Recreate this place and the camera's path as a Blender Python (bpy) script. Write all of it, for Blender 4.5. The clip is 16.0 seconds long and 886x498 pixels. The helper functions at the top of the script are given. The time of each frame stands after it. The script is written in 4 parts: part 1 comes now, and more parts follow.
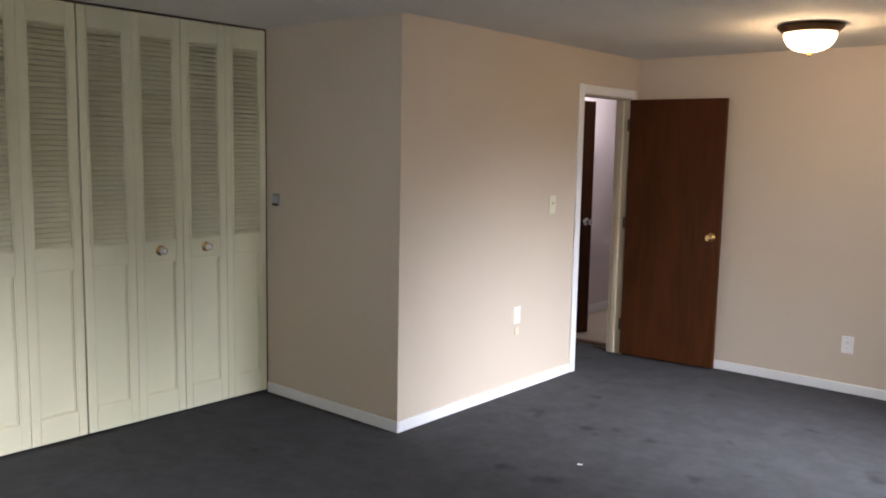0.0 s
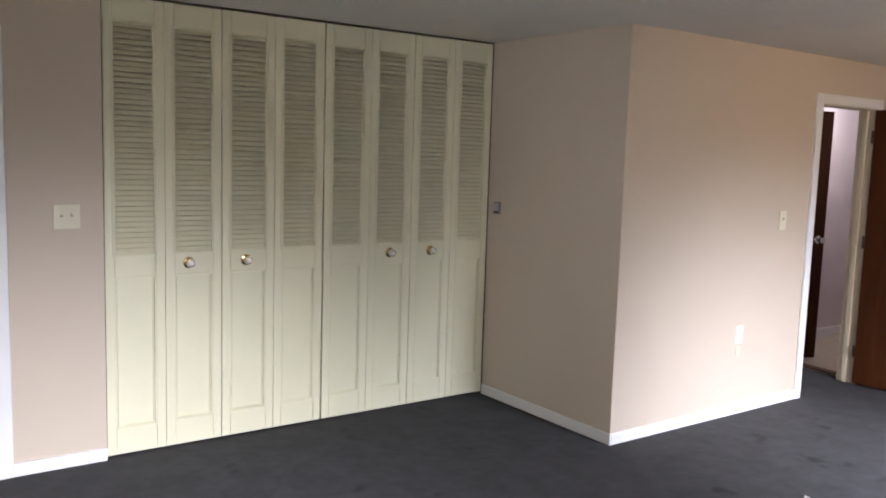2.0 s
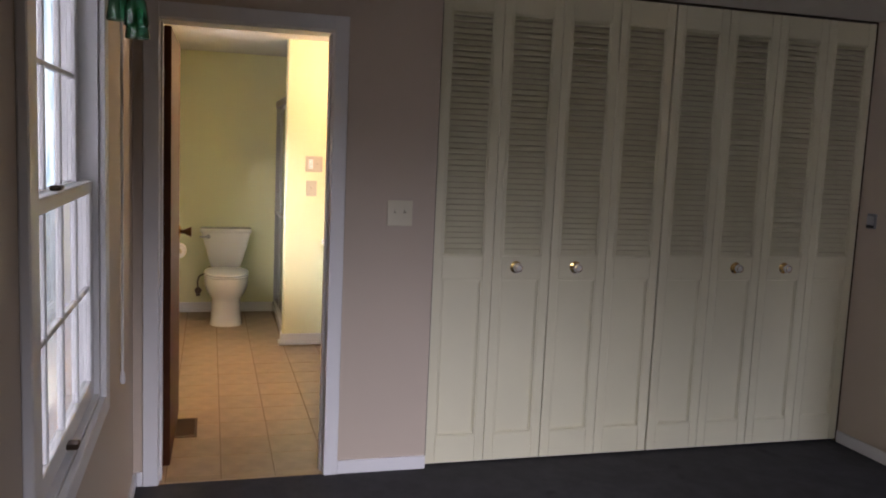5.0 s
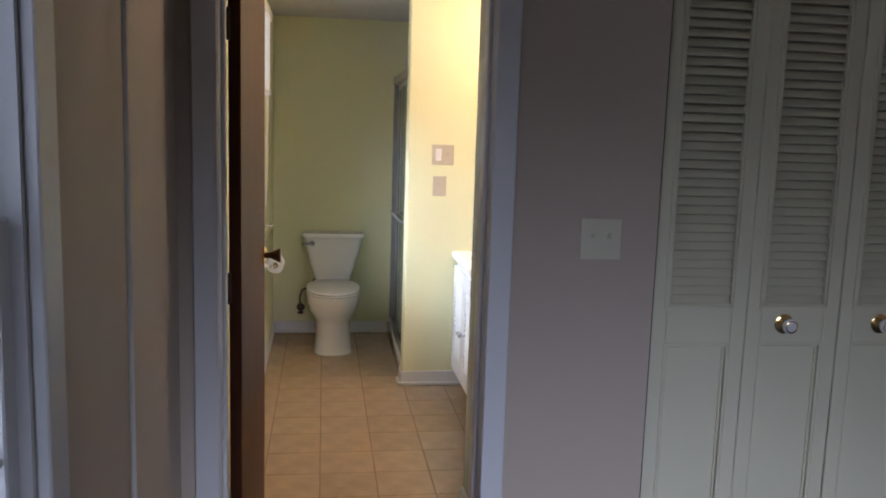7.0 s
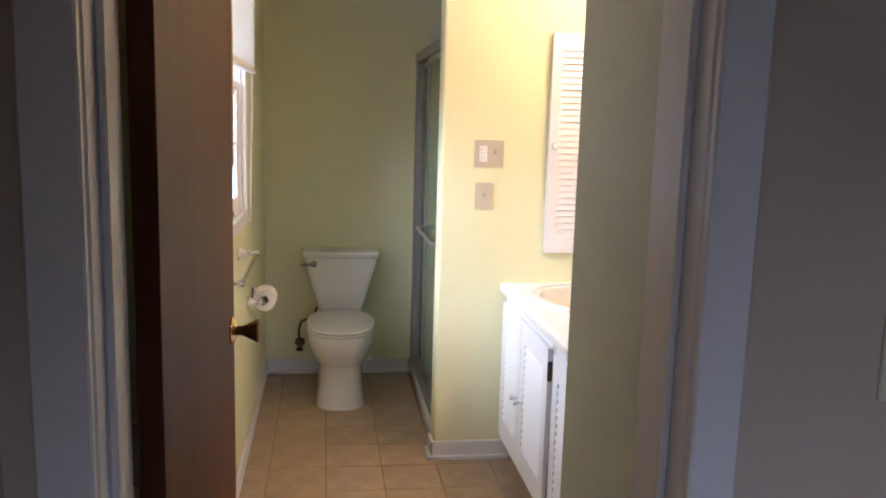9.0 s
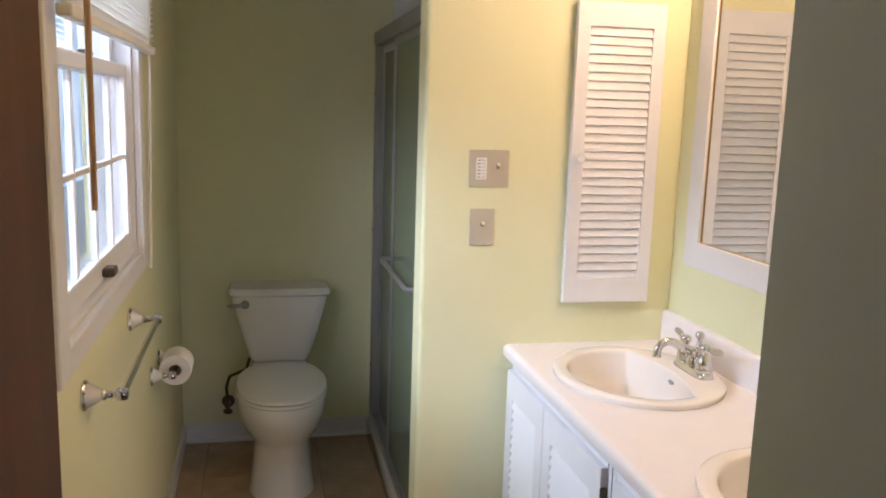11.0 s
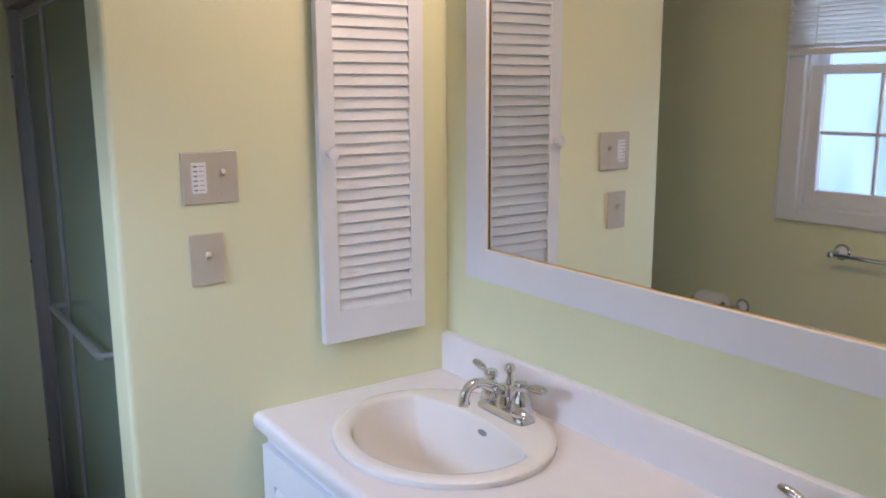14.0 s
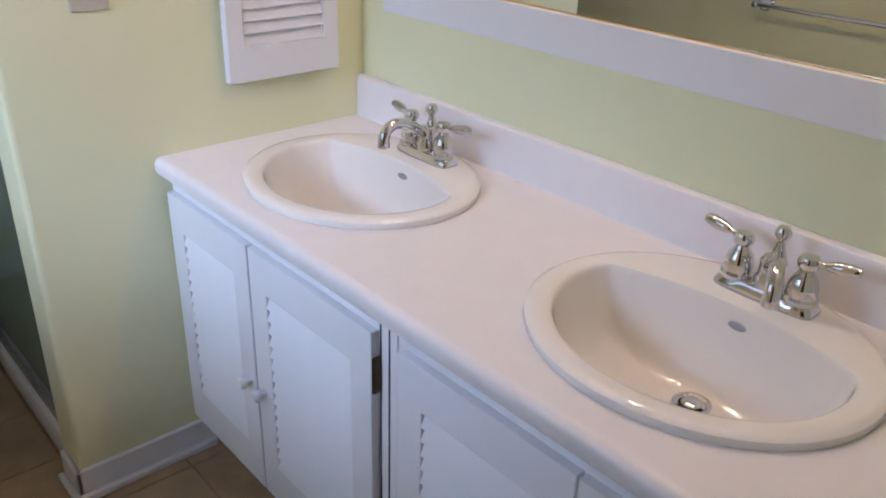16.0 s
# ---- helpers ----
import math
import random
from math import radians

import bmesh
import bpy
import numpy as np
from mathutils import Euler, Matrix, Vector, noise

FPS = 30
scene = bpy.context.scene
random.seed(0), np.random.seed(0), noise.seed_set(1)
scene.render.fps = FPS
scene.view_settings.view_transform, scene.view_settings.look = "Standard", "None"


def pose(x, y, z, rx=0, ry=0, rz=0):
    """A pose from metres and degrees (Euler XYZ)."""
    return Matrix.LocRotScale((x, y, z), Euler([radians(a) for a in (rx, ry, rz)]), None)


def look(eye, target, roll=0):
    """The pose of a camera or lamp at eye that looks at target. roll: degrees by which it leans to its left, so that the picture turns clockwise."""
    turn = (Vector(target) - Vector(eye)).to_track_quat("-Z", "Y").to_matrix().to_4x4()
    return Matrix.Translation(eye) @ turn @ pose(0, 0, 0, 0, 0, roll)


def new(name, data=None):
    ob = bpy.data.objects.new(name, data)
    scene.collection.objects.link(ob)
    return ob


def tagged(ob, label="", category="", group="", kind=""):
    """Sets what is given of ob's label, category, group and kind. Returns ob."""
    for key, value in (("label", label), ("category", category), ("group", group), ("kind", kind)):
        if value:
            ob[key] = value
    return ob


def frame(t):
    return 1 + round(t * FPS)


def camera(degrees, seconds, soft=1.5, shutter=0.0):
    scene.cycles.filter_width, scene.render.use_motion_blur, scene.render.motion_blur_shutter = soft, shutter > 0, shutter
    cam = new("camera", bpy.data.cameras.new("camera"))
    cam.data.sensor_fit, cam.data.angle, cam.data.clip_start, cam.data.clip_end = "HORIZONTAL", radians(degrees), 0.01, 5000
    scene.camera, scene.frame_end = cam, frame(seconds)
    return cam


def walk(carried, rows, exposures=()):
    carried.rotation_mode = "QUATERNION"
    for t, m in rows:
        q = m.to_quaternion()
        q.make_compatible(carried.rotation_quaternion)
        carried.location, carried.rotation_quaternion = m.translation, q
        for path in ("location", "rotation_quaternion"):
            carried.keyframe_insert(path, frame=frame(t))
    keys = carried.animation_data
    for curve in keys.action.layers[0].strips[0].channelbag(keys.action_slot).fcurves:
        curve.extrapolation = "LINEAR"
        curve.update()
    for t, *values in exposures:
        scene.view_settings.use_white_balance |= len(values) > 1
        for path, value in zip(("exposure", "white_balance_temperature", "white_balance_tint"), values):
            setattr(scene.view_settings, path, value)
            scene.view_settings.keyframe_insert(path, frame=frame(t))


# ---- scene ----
cam = camera(56.2, 16.0, soft=1.9)
PATH = [
    (0, (4.262, -0.455, 1.583), (2.974, 1.057, 1.346), 1.1),
    (0.5, (4.227, -0.498, 1.582), (2.835, 0.92, 1.359), 1.4),
    (1, (4.214, -0.522, 1.584), (2.742, 0.812, 1.356), 1.7),
    (1.5, (4.212, -0.544, 1.587), (2.667, 0.705, 1.356), 1.8),
    (2, (4.249, -0.568, 1.588), (2.631, 0.587, 1.36), 1.8),
    (2.5, (4.283, -0.561, 1.577), (2.583, 0.473, 1.369), 1.9),
    (3, (4.298, -0.56, 1.556), (2.53, 0.351, 1.344), 1.7),
    (3.5, (4.275, -0.579, 1.552), (2.459, 0.229, 1.337), 2.1),
    (4, (4.181, -0.598, 1.544), (2.328, 0.116, 1.306), 2.2),
    (4.5, (3.967, -0.592, 1.535), (2.08, 0.026, 1.296), 2.5),
    (5, (3.732, -0.586, 1.534), (1.821, -0.044, 1.296), 2.5),
    (5.2, (3.621, -0.587, 1.532), (1.707, -0.067, 1.271), 2.2),
    (7.3, (2.028, -0.497, 1.525), (0.063, -0.238, 1.259), 1.8),
    (7.5, (1.896, -0.485, 1.527), (-0.071, -0.238, 1.268), 1.8),
    (8, (1.587, -0.496, 1.51), (-0.37, -0.239, 1.189), 2.0),
    (8.2, (1.468, -0.506, 1.513), (-0.49, -0.243, 1.201), 2.0),
    (10.3, (0.235, -0.553, 1.56), (-1.699, -0.191, 1.198), 1.1),
    (10.5, (0.145, -0.558, 1.563), (-1.782, -0.159, 1.208), 1.3),
    (11, (-0.076, -0.532, 1.562), (-2.001, -0.101, 1.229), 1.8),
    (11.5, (-0.27, -0.483, 1.568), (-2.207, -0.09, 1.263), 2.3),
    (12, (-0.426, -0.461, 1.574), (-2.355, -0.026, 1.274), 1.6),
    (12.5, (-0.563, -0.47, 1.582), (-2.462, 0.095, 1.305), 1.2),
    (13, (-0.667, -0.463, 1.587), (-2.506, 0.28, 1.328), 0.3),
    (13.5, (-0.73, -0.441, 1.582), (-2.447, 0.536, 1.265), -0.7),
    (14, (-0.776, -0.465, 1.572), (-2.384, 0.663, 1.194), -0.3),
    (14.5, (-0.8, -0.456, 1.554), (-2.318, 0.748, 1.057), 0.0),
    (15, (-0.834, -0.455, 1.538), (-2.28, 0.776, 0.909), 0.3),
    (15.5, (-0.853, -0.452, 1.505), (-2.232, 0.778, 0.741), 1.3),
    (16, (-0.863, -0.439, 1.467), (-2.192, 0.763, 0.58), 1.9),
]
EXPO = [
    (0.0, 0.2, 6850, 18), (0.5, 0.48, 6750, 19), (1.0, 0.63, 6750, 22), (1.8, 0.58, 6750, 22), (2.5, -0.1, 6850, 19), (3.0, 0.13, 6800, 21), (4.0, -0.5, 6750, 26), (4.5, -0.9, 6750, 29),
    (5.0, -0.98, 6750, 31), (7.5, -1.35, 5600, 25), (8.2, -1.15, 5950, 27), (10.5, -1.61, 5350, 31), (11.0, -1.76, 5750, 28), (11.5, -2.09, 5900, 26), (12.0, -2.15, 5550, 25), (12.5, -1.99, 4650, 24),
    (13.0, -1.67, 4550, 27), (13.5, -1.93, 4500, 28), (14.0, -2.26, 4950, 27), (14.5, -2.69, 5550, 24), (15.0, -2.75, 5400, 24), (15.5, -2.53, 5300, 27), (16.0, -2.25, 5050, 29),
]
walk(cam, [(t, look(eye, target, roll)) for t, eye, target, roll in PATH], EXPO)

# ---- world and lights ----
world = bpy.data.worlds.new("sky")
scene.world = world
world.use_nodes = True
wn = world.node_tree
sky = wn.nodes.new("ShaderNodeTexSky")
sky.sky_type, sky.sun_disc = "NISHITA", False
sky.sun_elevation, sky.sun_rotation = radians(41), radians(304)
wn.links.new(sky.outputs[0], wn.nodes["Background"].inputs[0])
wn.nodes["Background"].inputs[1].default_value = 0.08


def lamp(name, kind, m, power, colour, **settings):
    data = bpy.data.lights.new(name, kind)
    data.energy, data.color = power, colour
    for key, value in settings.items():
        if key == "size":
            if kind == "AREA":
                data.shape, data.size, data.size_y = "RECTANGLE", value[0], value[1]
            else:
                data.shadow_soft_size = value
        if key == "angle":
            data.angle = radians(value)
        if key == "spread":
            data.spread = radians(value)
    ob = new(name, data)
    ob.matrix_world = m
    return ob


sun_way = Vector((-0.62, 0.42, 0.66)).normalized()
lamp("sun", "SUN", look(sun_way * 30, (0, 0, 0)), 3.0, (1.0, 0.95, 0.86), angle=0.5)
SKYBLUE, WARM = (0.74, 0.86, 1.0), (1.0, 0.72, 0.42)
lamp("east_window_light", "AREA", look((5.02, 3.7, 1.45), (3.02, 3.92, 0.32)), 44, SKYBLUE, size=(1.5, 1.1), spread=60)
lamp("east_window_light", "AREA", look((5.02, 0.9, 1.45), (3.02, 0.62, 0.34)), 47, (0.80, 0.90, 1.0), size=(1.5, 1.1), spread=56)
lamp("ceiling_bulb", "POINT", pose(2.75, 4.40, 2.165), 11.5, WARM, size=0.05)
for bulb_x in (-2.16, -1.84, -1.52, -1.20):
    lamp("vanity_bulb", "POINT", pose(bulb_x, 0.70, 2.15), 27, (1.0, 0.67, 0.36), size=0.04)
lamp("bath_window_light", "AREA", look((-1.65, -1.95, 2.03), (-2.50, 0.60, 1.10)), 355, (0.86, 0.97, 0.97), size=(2.0, 0.55), spread=180)
# unseen lamp added to brighten the hall, without a fixture
lamp("hall_fill_light", "POINT", pose(0.6, 6.4, 2.1), 11, (0.92, 0.95, 1.0), size=0.1)


# ---- materials ----
def material(name, colour, rough=0.5, metal=0.0, vary=0.06, scale=6.0, bump=0.0, bump_scale=60.0, spec=0.5, island=0.0, stains=0.0, spots=0.0, **extra):
    """A plain surface with two scales of colour variation and fine relief."""
    m = bpy.data.materials.new(name)
    m.use_nodes = True
    n, l = m.node_tree.nodes, m.node_tree.links
    b = n["Principled BSDF"]
    b.inputs["Roughness"].default_value, b.inputs["Metallic"].default_value = rough, metal
    b.inputs["Specular IOR Level"].default_value = spec
    co = n.new("ShaderNodeTexCoord")
    big = n.new("ShaderNodeTexNoise")
    big.inputs["Scale"].default_value, big.inputs["Detail"].default_value = scale, 5
    l.new(co.outputs["Object"], big.inputs["Vector"])
    ramp = n.new("ShaderNodeMapRange")
    ramp.inputs["From Min"].default_value, ramp.inputs["From Max"].default_value = 0.3, 0.7
    ramp.inputs["To Min"].default_value, ramp.inputs["To Max"].default_value = 1 - vary, 1 + vary
    l.new(big.outputs["Fac"], ramp.inputs["Value"])
    mul = n.new("ShaderNodeVectorMath")
    mul.operation = "SCALE"
    mul.inputs[0].default_value = colour
    l.new(ramp.outputs[0], mul.inputs["Scale"])
    out = mul.outputs[0]
    if island:
        info = n.new("ShaderNodeObjectInfo")
        r2 = n.new("ShaderNodeMapRange")
        r2.inputs["To Min"].default_value, r2.inputs["To Max"].default_value = 1 - island, 1 + island
        l.new(info.outputs["Random"], r2.inputs["Value"])
        m2 = n.new("ShaderNodeVectorMath")
        m2.operation = "SCALE"
        l.new(out, m2.inputs[0])
        l.new(r2.outputs[0], m2.inputs["Scale"])
        out = m2.outputs[0]
    if stains:
        st = n.new("ShaderNodeTexNoise")
        st.inputs["Scale"].default_value, st.inputs["Detail"].default_value = scale * 0.35, 8
        st.inputs["Roughness"].default_value = 0.7
        l.new(co.outputs["Object"], st.inputs["Vector"])
        r3 = n.new("ShaderNodeMapRange")
        r3.inputs["From Min"].default_value, r3.inputs["From Max"].default_value = 0.42, 0.62
        r3.inputs["To Min"].default_value, r3.inputs["To Max"].default_value = 1 - stains, 1 + stains
        l.new(st.outputs["Fac"], r3.inputs["Value"])
        m3 = n.new("ShaderNodeVectorMath")
        m3.operation = "SCALE"
        l.new(out, m3.inputs[0])
        l.new(r3.outputs[0], m3.inputs["Scale"])
        out = m3.outputs[0]
    if spots:
        sp = n.new("ShaderNodeTexNoise")
        sp.inputs["Scale"].default_value, sp.inputs["Detail"].default_value = 3.4, 2.5
        l.new(co.outputs["Object"], sp.inputs["Vector"])
        r4 = n.new("ShaderNodeMapRange")
        r4.inputs["From Min"].default_value, r4.inputs["From Max"].default_value = 0.64, 0.72
        r4.inputs["To Min"].default_value, r4.inputs["To Max"].default_value = 1.0, 1 - spots
        l.new(sp.outputs["Fac"], r4.inputs["Value"])
        m4 = n.new("ShaderNodeVectorMath")
        m4.operation = "SCALE"
        l.new(out, m4.inputs[0])
        l.new(r4.outputs[0], m4.inputs["Scale"])
        out = m4.outputs[0]
    l.new(out, b.inputs["Base Color"])
    if bump:
        fine = n.new("ShaderNodeTexNoise")
        fine.inputs["Scale"].default_value, fine.inputs["Detail"].default_value = bump_scale, 4
        l.new(co.outputs["Object"], fine.inputs["Vector"])
        bp = n.new("ShaderNodeBump")
        bp.inputs["Strength"].default_value, bp.inputs["Distance"].default_value = bump, 0.004
        l.new(fine.outputs["Fac"], bp.inputs["Height"])
        l.new(bp.outputs[0], b.inputs["Normal"])
    for key, value in extra.items():
        b.inputs[key.replace("_", " ")].default_value = value
    return m


def wood(name, dark, light, rough=0.35, stretch=(14, 14, 0.9)):
    m = bpy.data.materials.new(name)
    m.use_nodes = True
    n, l = m.node_tree.nodes, m.node_tree.links
    b = n["Principled BSDF"]
    b.inputs["Roughness"].default_value = rough
    co, mp = n.new("ShaderNodeTexCoord"), n.new("ShaderNodeMapping")
    mp.inputs["Scale"].default_value = stretch
    l.new(co.outputs["Object"], mp.inputs["Vector"])
    g = n.new("ShaderNodeTexNoise")
    g.inputs["Scale"].default_value, g.inputs["Detail"].default_value, g.inputs["Distortion"].default_value = 2.5, 9, 1.2
    l.new(mp.outputs[0], g.inputs["Vector"])
    r = n.new("ShaderNodeValToRGB")
    r.color_ramp.elements[0].position, r.color_ramp.elements[1].position = 0.3, 0.72
    r.color_ramp.elements[0].color, r.color_ramp.elements[1].color = (*dark, 1), (*light, 1)
    l.new(g.outputs["Fac"], r.inputs[0])
    l.new(r.outputs[0], b.inputs["Base Color"])
    bp = n.new("ShaderNodeBump")
    bp.inputs["Strength"].default_value, bp.inputs["Distance"].default_value = 0.15, 0.002
    l.new(g.outputs["Fac"], bp.inputs["Height"])
    l.new(bp.outputs[0], b.inputs["Normal"])
    return m


def glass(name, colour=(1, 1, 1), rough=0.0, ior=1.45):
    m = bpy.data.materials.new(name)
    m.use_nodes = True
    b = m.node_tree.nodes["Principled BSDF"]
    b.inputs["Base Color"].default_value = (*colour, 1)
    b.inputs["Roughness"].default_value, b.inputs["IOR"].default_value = rough, ior
    b.inputs["Transmission Weight"].default_value = 1.0
    return m


def glow(name, colour, strength):
    m = bpy.data.materials.new(name)
    m.use_nodes = True
    b = m.node_tree.nodes["Principled BSDF"]
    b.inputs["Base Color"].default_value = (0.9, 0.88, 0.82, 1)
    b.inputs["Emission Color"].default_value, b.inputs["Emission Strength"].default_value = (*colour, 1), strength
    return m


WALL = material("beige_wall_paint", (0.595, 0.50, 0.402), 0.55, vary=0.02, scale=1.3, bump=0.10, bump_scale=180)
BATHWALL = material("pale_yellow_wall_paint", (0.785, 0.78, 0.49), 0.5, vary=0.02, scale=1.5, bump=0.10, bump_scale=180)
# greyer than the yellow of the adjoining bathroom walls
GREIGE = material("grey_return_wall", (0.54, 0.61, 0.54), 0.55, vary=0.02, bump=0.08, bump_scale=180)
HALLWALL = material("lilac_wall_paint", (0.62, 0.55, 0.56), 0.55, vary=0.02, bump=0.08, bump_scale=180)
CEIL = material("white_ceiling_texture", (0.66, 0.64, 0.60), 0.9, vary=0.03, scale=3, bump=0.7, bump_scale=45)
CARPET = material("slate_carpet", (0.062, 0.062, 0.066), 0.95, vary=0.06, scale=16, bump=0.45, bump_scale=220, spec=0.15, stains=0.11, spots=0.42)
TRIM = material("white_trim_paint", (0.80, 0.80, 0.80), 0.35, vary=0.02, scale=4, bump=0.04)
CREAM = material("cream_door_paint", (0.78, 0.745, 0.545), 0.42, vary=0.03, scale=3, bump=0.08, bump_scale=90)
DOORWOOD = wood("dark_stained_wood", (0.048, 0.014, 0.0045), (0.080, 0.024, 0.007), 0.5, (5, 5, 0.7))
DOORWOOD.node_tree.nodes["Principled BSDF"].inputs["Specular IOR Level"].default_value = 0.13
BRASS = material("polished_brass", (0.75, 0.52, 0.22), 0.2, 1.0, vary=0.05)
CHROME = material("chrome", (0.72, 0.72, 0.74), 0.07, 1.0, vary=0.02)
NICKEL = material("brushed_shower_aluminium", (0.42, 0.42, 0.42), 0.38, 0.7, vary=0.06, bump=0.05)
STEEL = material("dark_hinge_metal", (0.10, 0.07, 0.05), 0.4, 0.9, vary=0.2, scale=30)
PORCELAIN = material("white_porcelain", (0.82, 0.81, 0.78), 0.09, vary=0.01, Coat_Weight=0.5)
BISCUIT = material("biscuit_porcelain", (0.86, 0.825, 0.765), 0.08, vary=0.01, Coat_Weight=0.6)
COUNTER = material("white_laminate", (0.82, 0.79, 0.78), 0.3, vary=0.015, scale=20, bump=0.03, bump_scale=200)
VANITY = material("white_cabinet_paint", (0.80, 0.81, 0.83), 0.35, vary=0.02, bump=0.05)
PLASTIC = material("ivory_plastic", (0.72, 0.68, 0.52), 0.35, vary=0.02)
TAUPE = material("taupe_cover_plate", (0.50, 0.455, 0.35), 0.4, vary=0.03)
GREYPLATE = material("grey_metal_plate", (0.30, 0.31, 0.33), 0.4, 0.6, vary=0.08)
PAPER = material("toilet_paper", (0.85, 0.84, 0.82), 0.95, vary=0.02, bump=0.3, bump_scale=120)
TILE = material("beige_vinyl_tile", (0.42, 0.295, 0.18), 0.32, vary=0.16, scale=9, bump=0.08, bump_scale=30, island=0.07, stains=0.08)
GROUT = material("brown_grout", (0.31, 0.215, 0.145), 0.8, vary=0.15)
DARK = material("gap_shade_black", (0.01, 0.01, 0.01), 0.8, vary=0.1)
BRONZE = material("bronze_metal", (0.16, 0.08, 0.035), 0.35, 0.9, vary=0.15, scale=20)
PANE = glass("window_glass", (0.96, 0.98, 1.0))
SHOWERGLASS = glass("frosted_shower_glass", (0.36, 0.44, 0.32), 0.22)
SHOWERGLASS.node_tree.nodes["Principled BSDF"].inputs["Transmission Weight"].default_value = 0.7
GREENGLASS = glass("green_glass", (0.30, 0.74, 0.56), 0.05)
LAMPGLASS = glow("lit_opal_glass", (1.0, 0.80, 0.50), 6.0)
MIRROR = material("mirror_silver", (0.90, 0.91, 0.90), 0.01, 1.0, vary=0.0)
BLIND = material("blind_vinyl", (0.82, 0.81, 0.76), 0.45, vary=0.02)
WANDMAT = material("amber_wand", (0.42, 0.27, 0.12), 0.3, vary=0.05)
CORD = material("white_cord", (0.85, 0.84, 0.80), 0.8, vary=0.03)
HALLFLOOR = material("tan_hall_carpet", (0.55, 0.48, 0.38), 0.95, vary=0.12, scale=30, bump=0.6, bump_scale=250)
REGISTER = material("brown_register", (0.09, 0.045, 0.02), 0.45, 0.5, vary=0.1)
LAWN = material("lawn", (0.10, 0.13, 0.045), 0.95, vary=0.35, scale=1.2, bump=0.5, bump_scale=25)
WHITEPLASTIC = material("white_plastic", (0.84, 0.83, 0.82), 0.3, vary=0.01)
BLACKPRINT = material("black_print", (0.03, 0.03, 0.03), 0.6, vary=0.05)


# ---- mesh helpers ----
def box(bm, x0, x1, y0, y1, z0, z1):
    v = [bm.verts.new((x, y, z)) for x in (x0, x1) for y in (y0, y1) for z in (z0, z1)]
    for a in ((0, 1, 3, 2), (4, 6, 7, 5), (0, 4, 5, 1), (2, 3, 7, 6), (0, 2, 6, 4), (1, 5, 7, 3)):
        bm.faces.new([v[i] for i in a])
    return v


def bevelled(bm, width=0.003, segments=2):
    bmesh.ops.bevel(bm, geom=bm.edges[:], offset=width, segments=segments, profile=0.5, affect="EDGES", clamp_overlap=True)
    return bm


def boxes(*sizes, bevel=0.0, segments=1):
    bm = bmesh.new()
    for s in sizes:
        box(bm, *s)
    if bevel:
        bevelled(bm, bevel, segments)
    return bm


def ring(bm, points):
    return [bm.verts.new(p) for p in points]


def skin(bm, rings, closed=True, caps=True):
    for a, b in zip(rings, rings[1:]):
        n = len(a)
        for i in range(n if closed else n - 1):
            bm.faces.new((a[i], a[(i + 1) % n], b[(i + 1) % n], b[i]))
    if caps:
        bm.faces.new(rings[0][::-1])
        bm.faces.new(rings[-1])


def frame_ring(x0, x1, y0, y1, z0, z1, iy0, iy1, iz0, iz1, bevel=0.002):
    """A rectangular frame in the plane of y and z, x0 to x1 thick, in one piece."""
    bm = bmesh.new()
    rect = lambda x, a, b, c, e: ring(bm, [(x, a, c), (x, b, c), (x, b, e), (x, a, e)])
    r = [rect(x1, y0, y1, z0, z1), rect(x1, iy0, iy1, iz0, iz1), rect(x0, iy0, iy1, iz0, iz1), rect(x0, y0, y1, z0, z1)]
    skin(bm, r + r[:1], caps=False)
    bmesh.ops.recalc_face_normals(bm, faces=bm.faces[:])
    sharp = [e for e in bm.edges if e.is_manifold and e.calc_face_angle(0) > 0.5]
    bmesh.ops.bevel(bm, geom=sharp, offset=bevel, segments=2, profile=0.5, affect="EDGES", clamp_overlap=True)
    return bm


def lathe(profile, steps=24, m=None, caps=True):
    """Profile: rows of radius and height, turned round z, then posed by m."""
    bm = bmesh.new()
    skin(bm, [ring(bm, [(max(r, 1e-4) * math.cos(2 * math.pi * i / steps), max(r, 1e-4) * math.sin(2 * math.pi * i / steps), z) for i in range(steps)]) for r, z in profile], caps=caps)
    bmesh.ops.recalc_face_normals(bm, faces=bm.faces[:])
    if m:
        bm.transform(m)
    return bm


def tube(path, radii, steps=12):
    bm, rings = bmesh.new(), []
    path = [Vector(p) for p in path]
    if not isinstance(radii, (list, tuple)):
        radii = [radii] * len(path)
    ref = None
    for i, p in enumerate(path):
        way = (path[min(i + 1, len(path) - 1)] - path[max(i - 1, 0)]).normalized()
        if ref is None:
            ref = way.orthogonal().normalized()
        side = (ref - ref.dot(way) * way).normalized()
        ref, up = side, way.cross(side)
        rings.append(ring(bm, [p + radii[i] * (math.cos(2 * math.pi * k / steps) * side + math.sin(2 * math.pi * k / steps) * up) for k in range(steps)]))
    skin(bm, rings)
    bmesh.ops.recalc_face_normals(bm, faces=bm.faces[:])
    return bm


def mesh_of(name, bm, mat, smooth=False):
    me = bpy.data.meshes.new(name)
    bmesh.ops.recalc_face_normals(bm, faces=bm.faces[:])
    bm.to_mesh(me)
    bm.free()
    me.materials.append(mat)
    if smooth:
        for p in me.polygons:
            p.use_smooth = True
        me.set_sharp_from_angle(angle=radians(40))
    return me


def part(name, bm, mat, parent, label="", smooth=False):
    ob = new(name, mesh_of(name, bm, mat, smooth))
    ob.parent = parent
    return tagged(ob, label)


def share(name, me, parent, m):
    ob = new(name, me)
    ob.parent = parent
    ob.matrix_local = m
    return ob


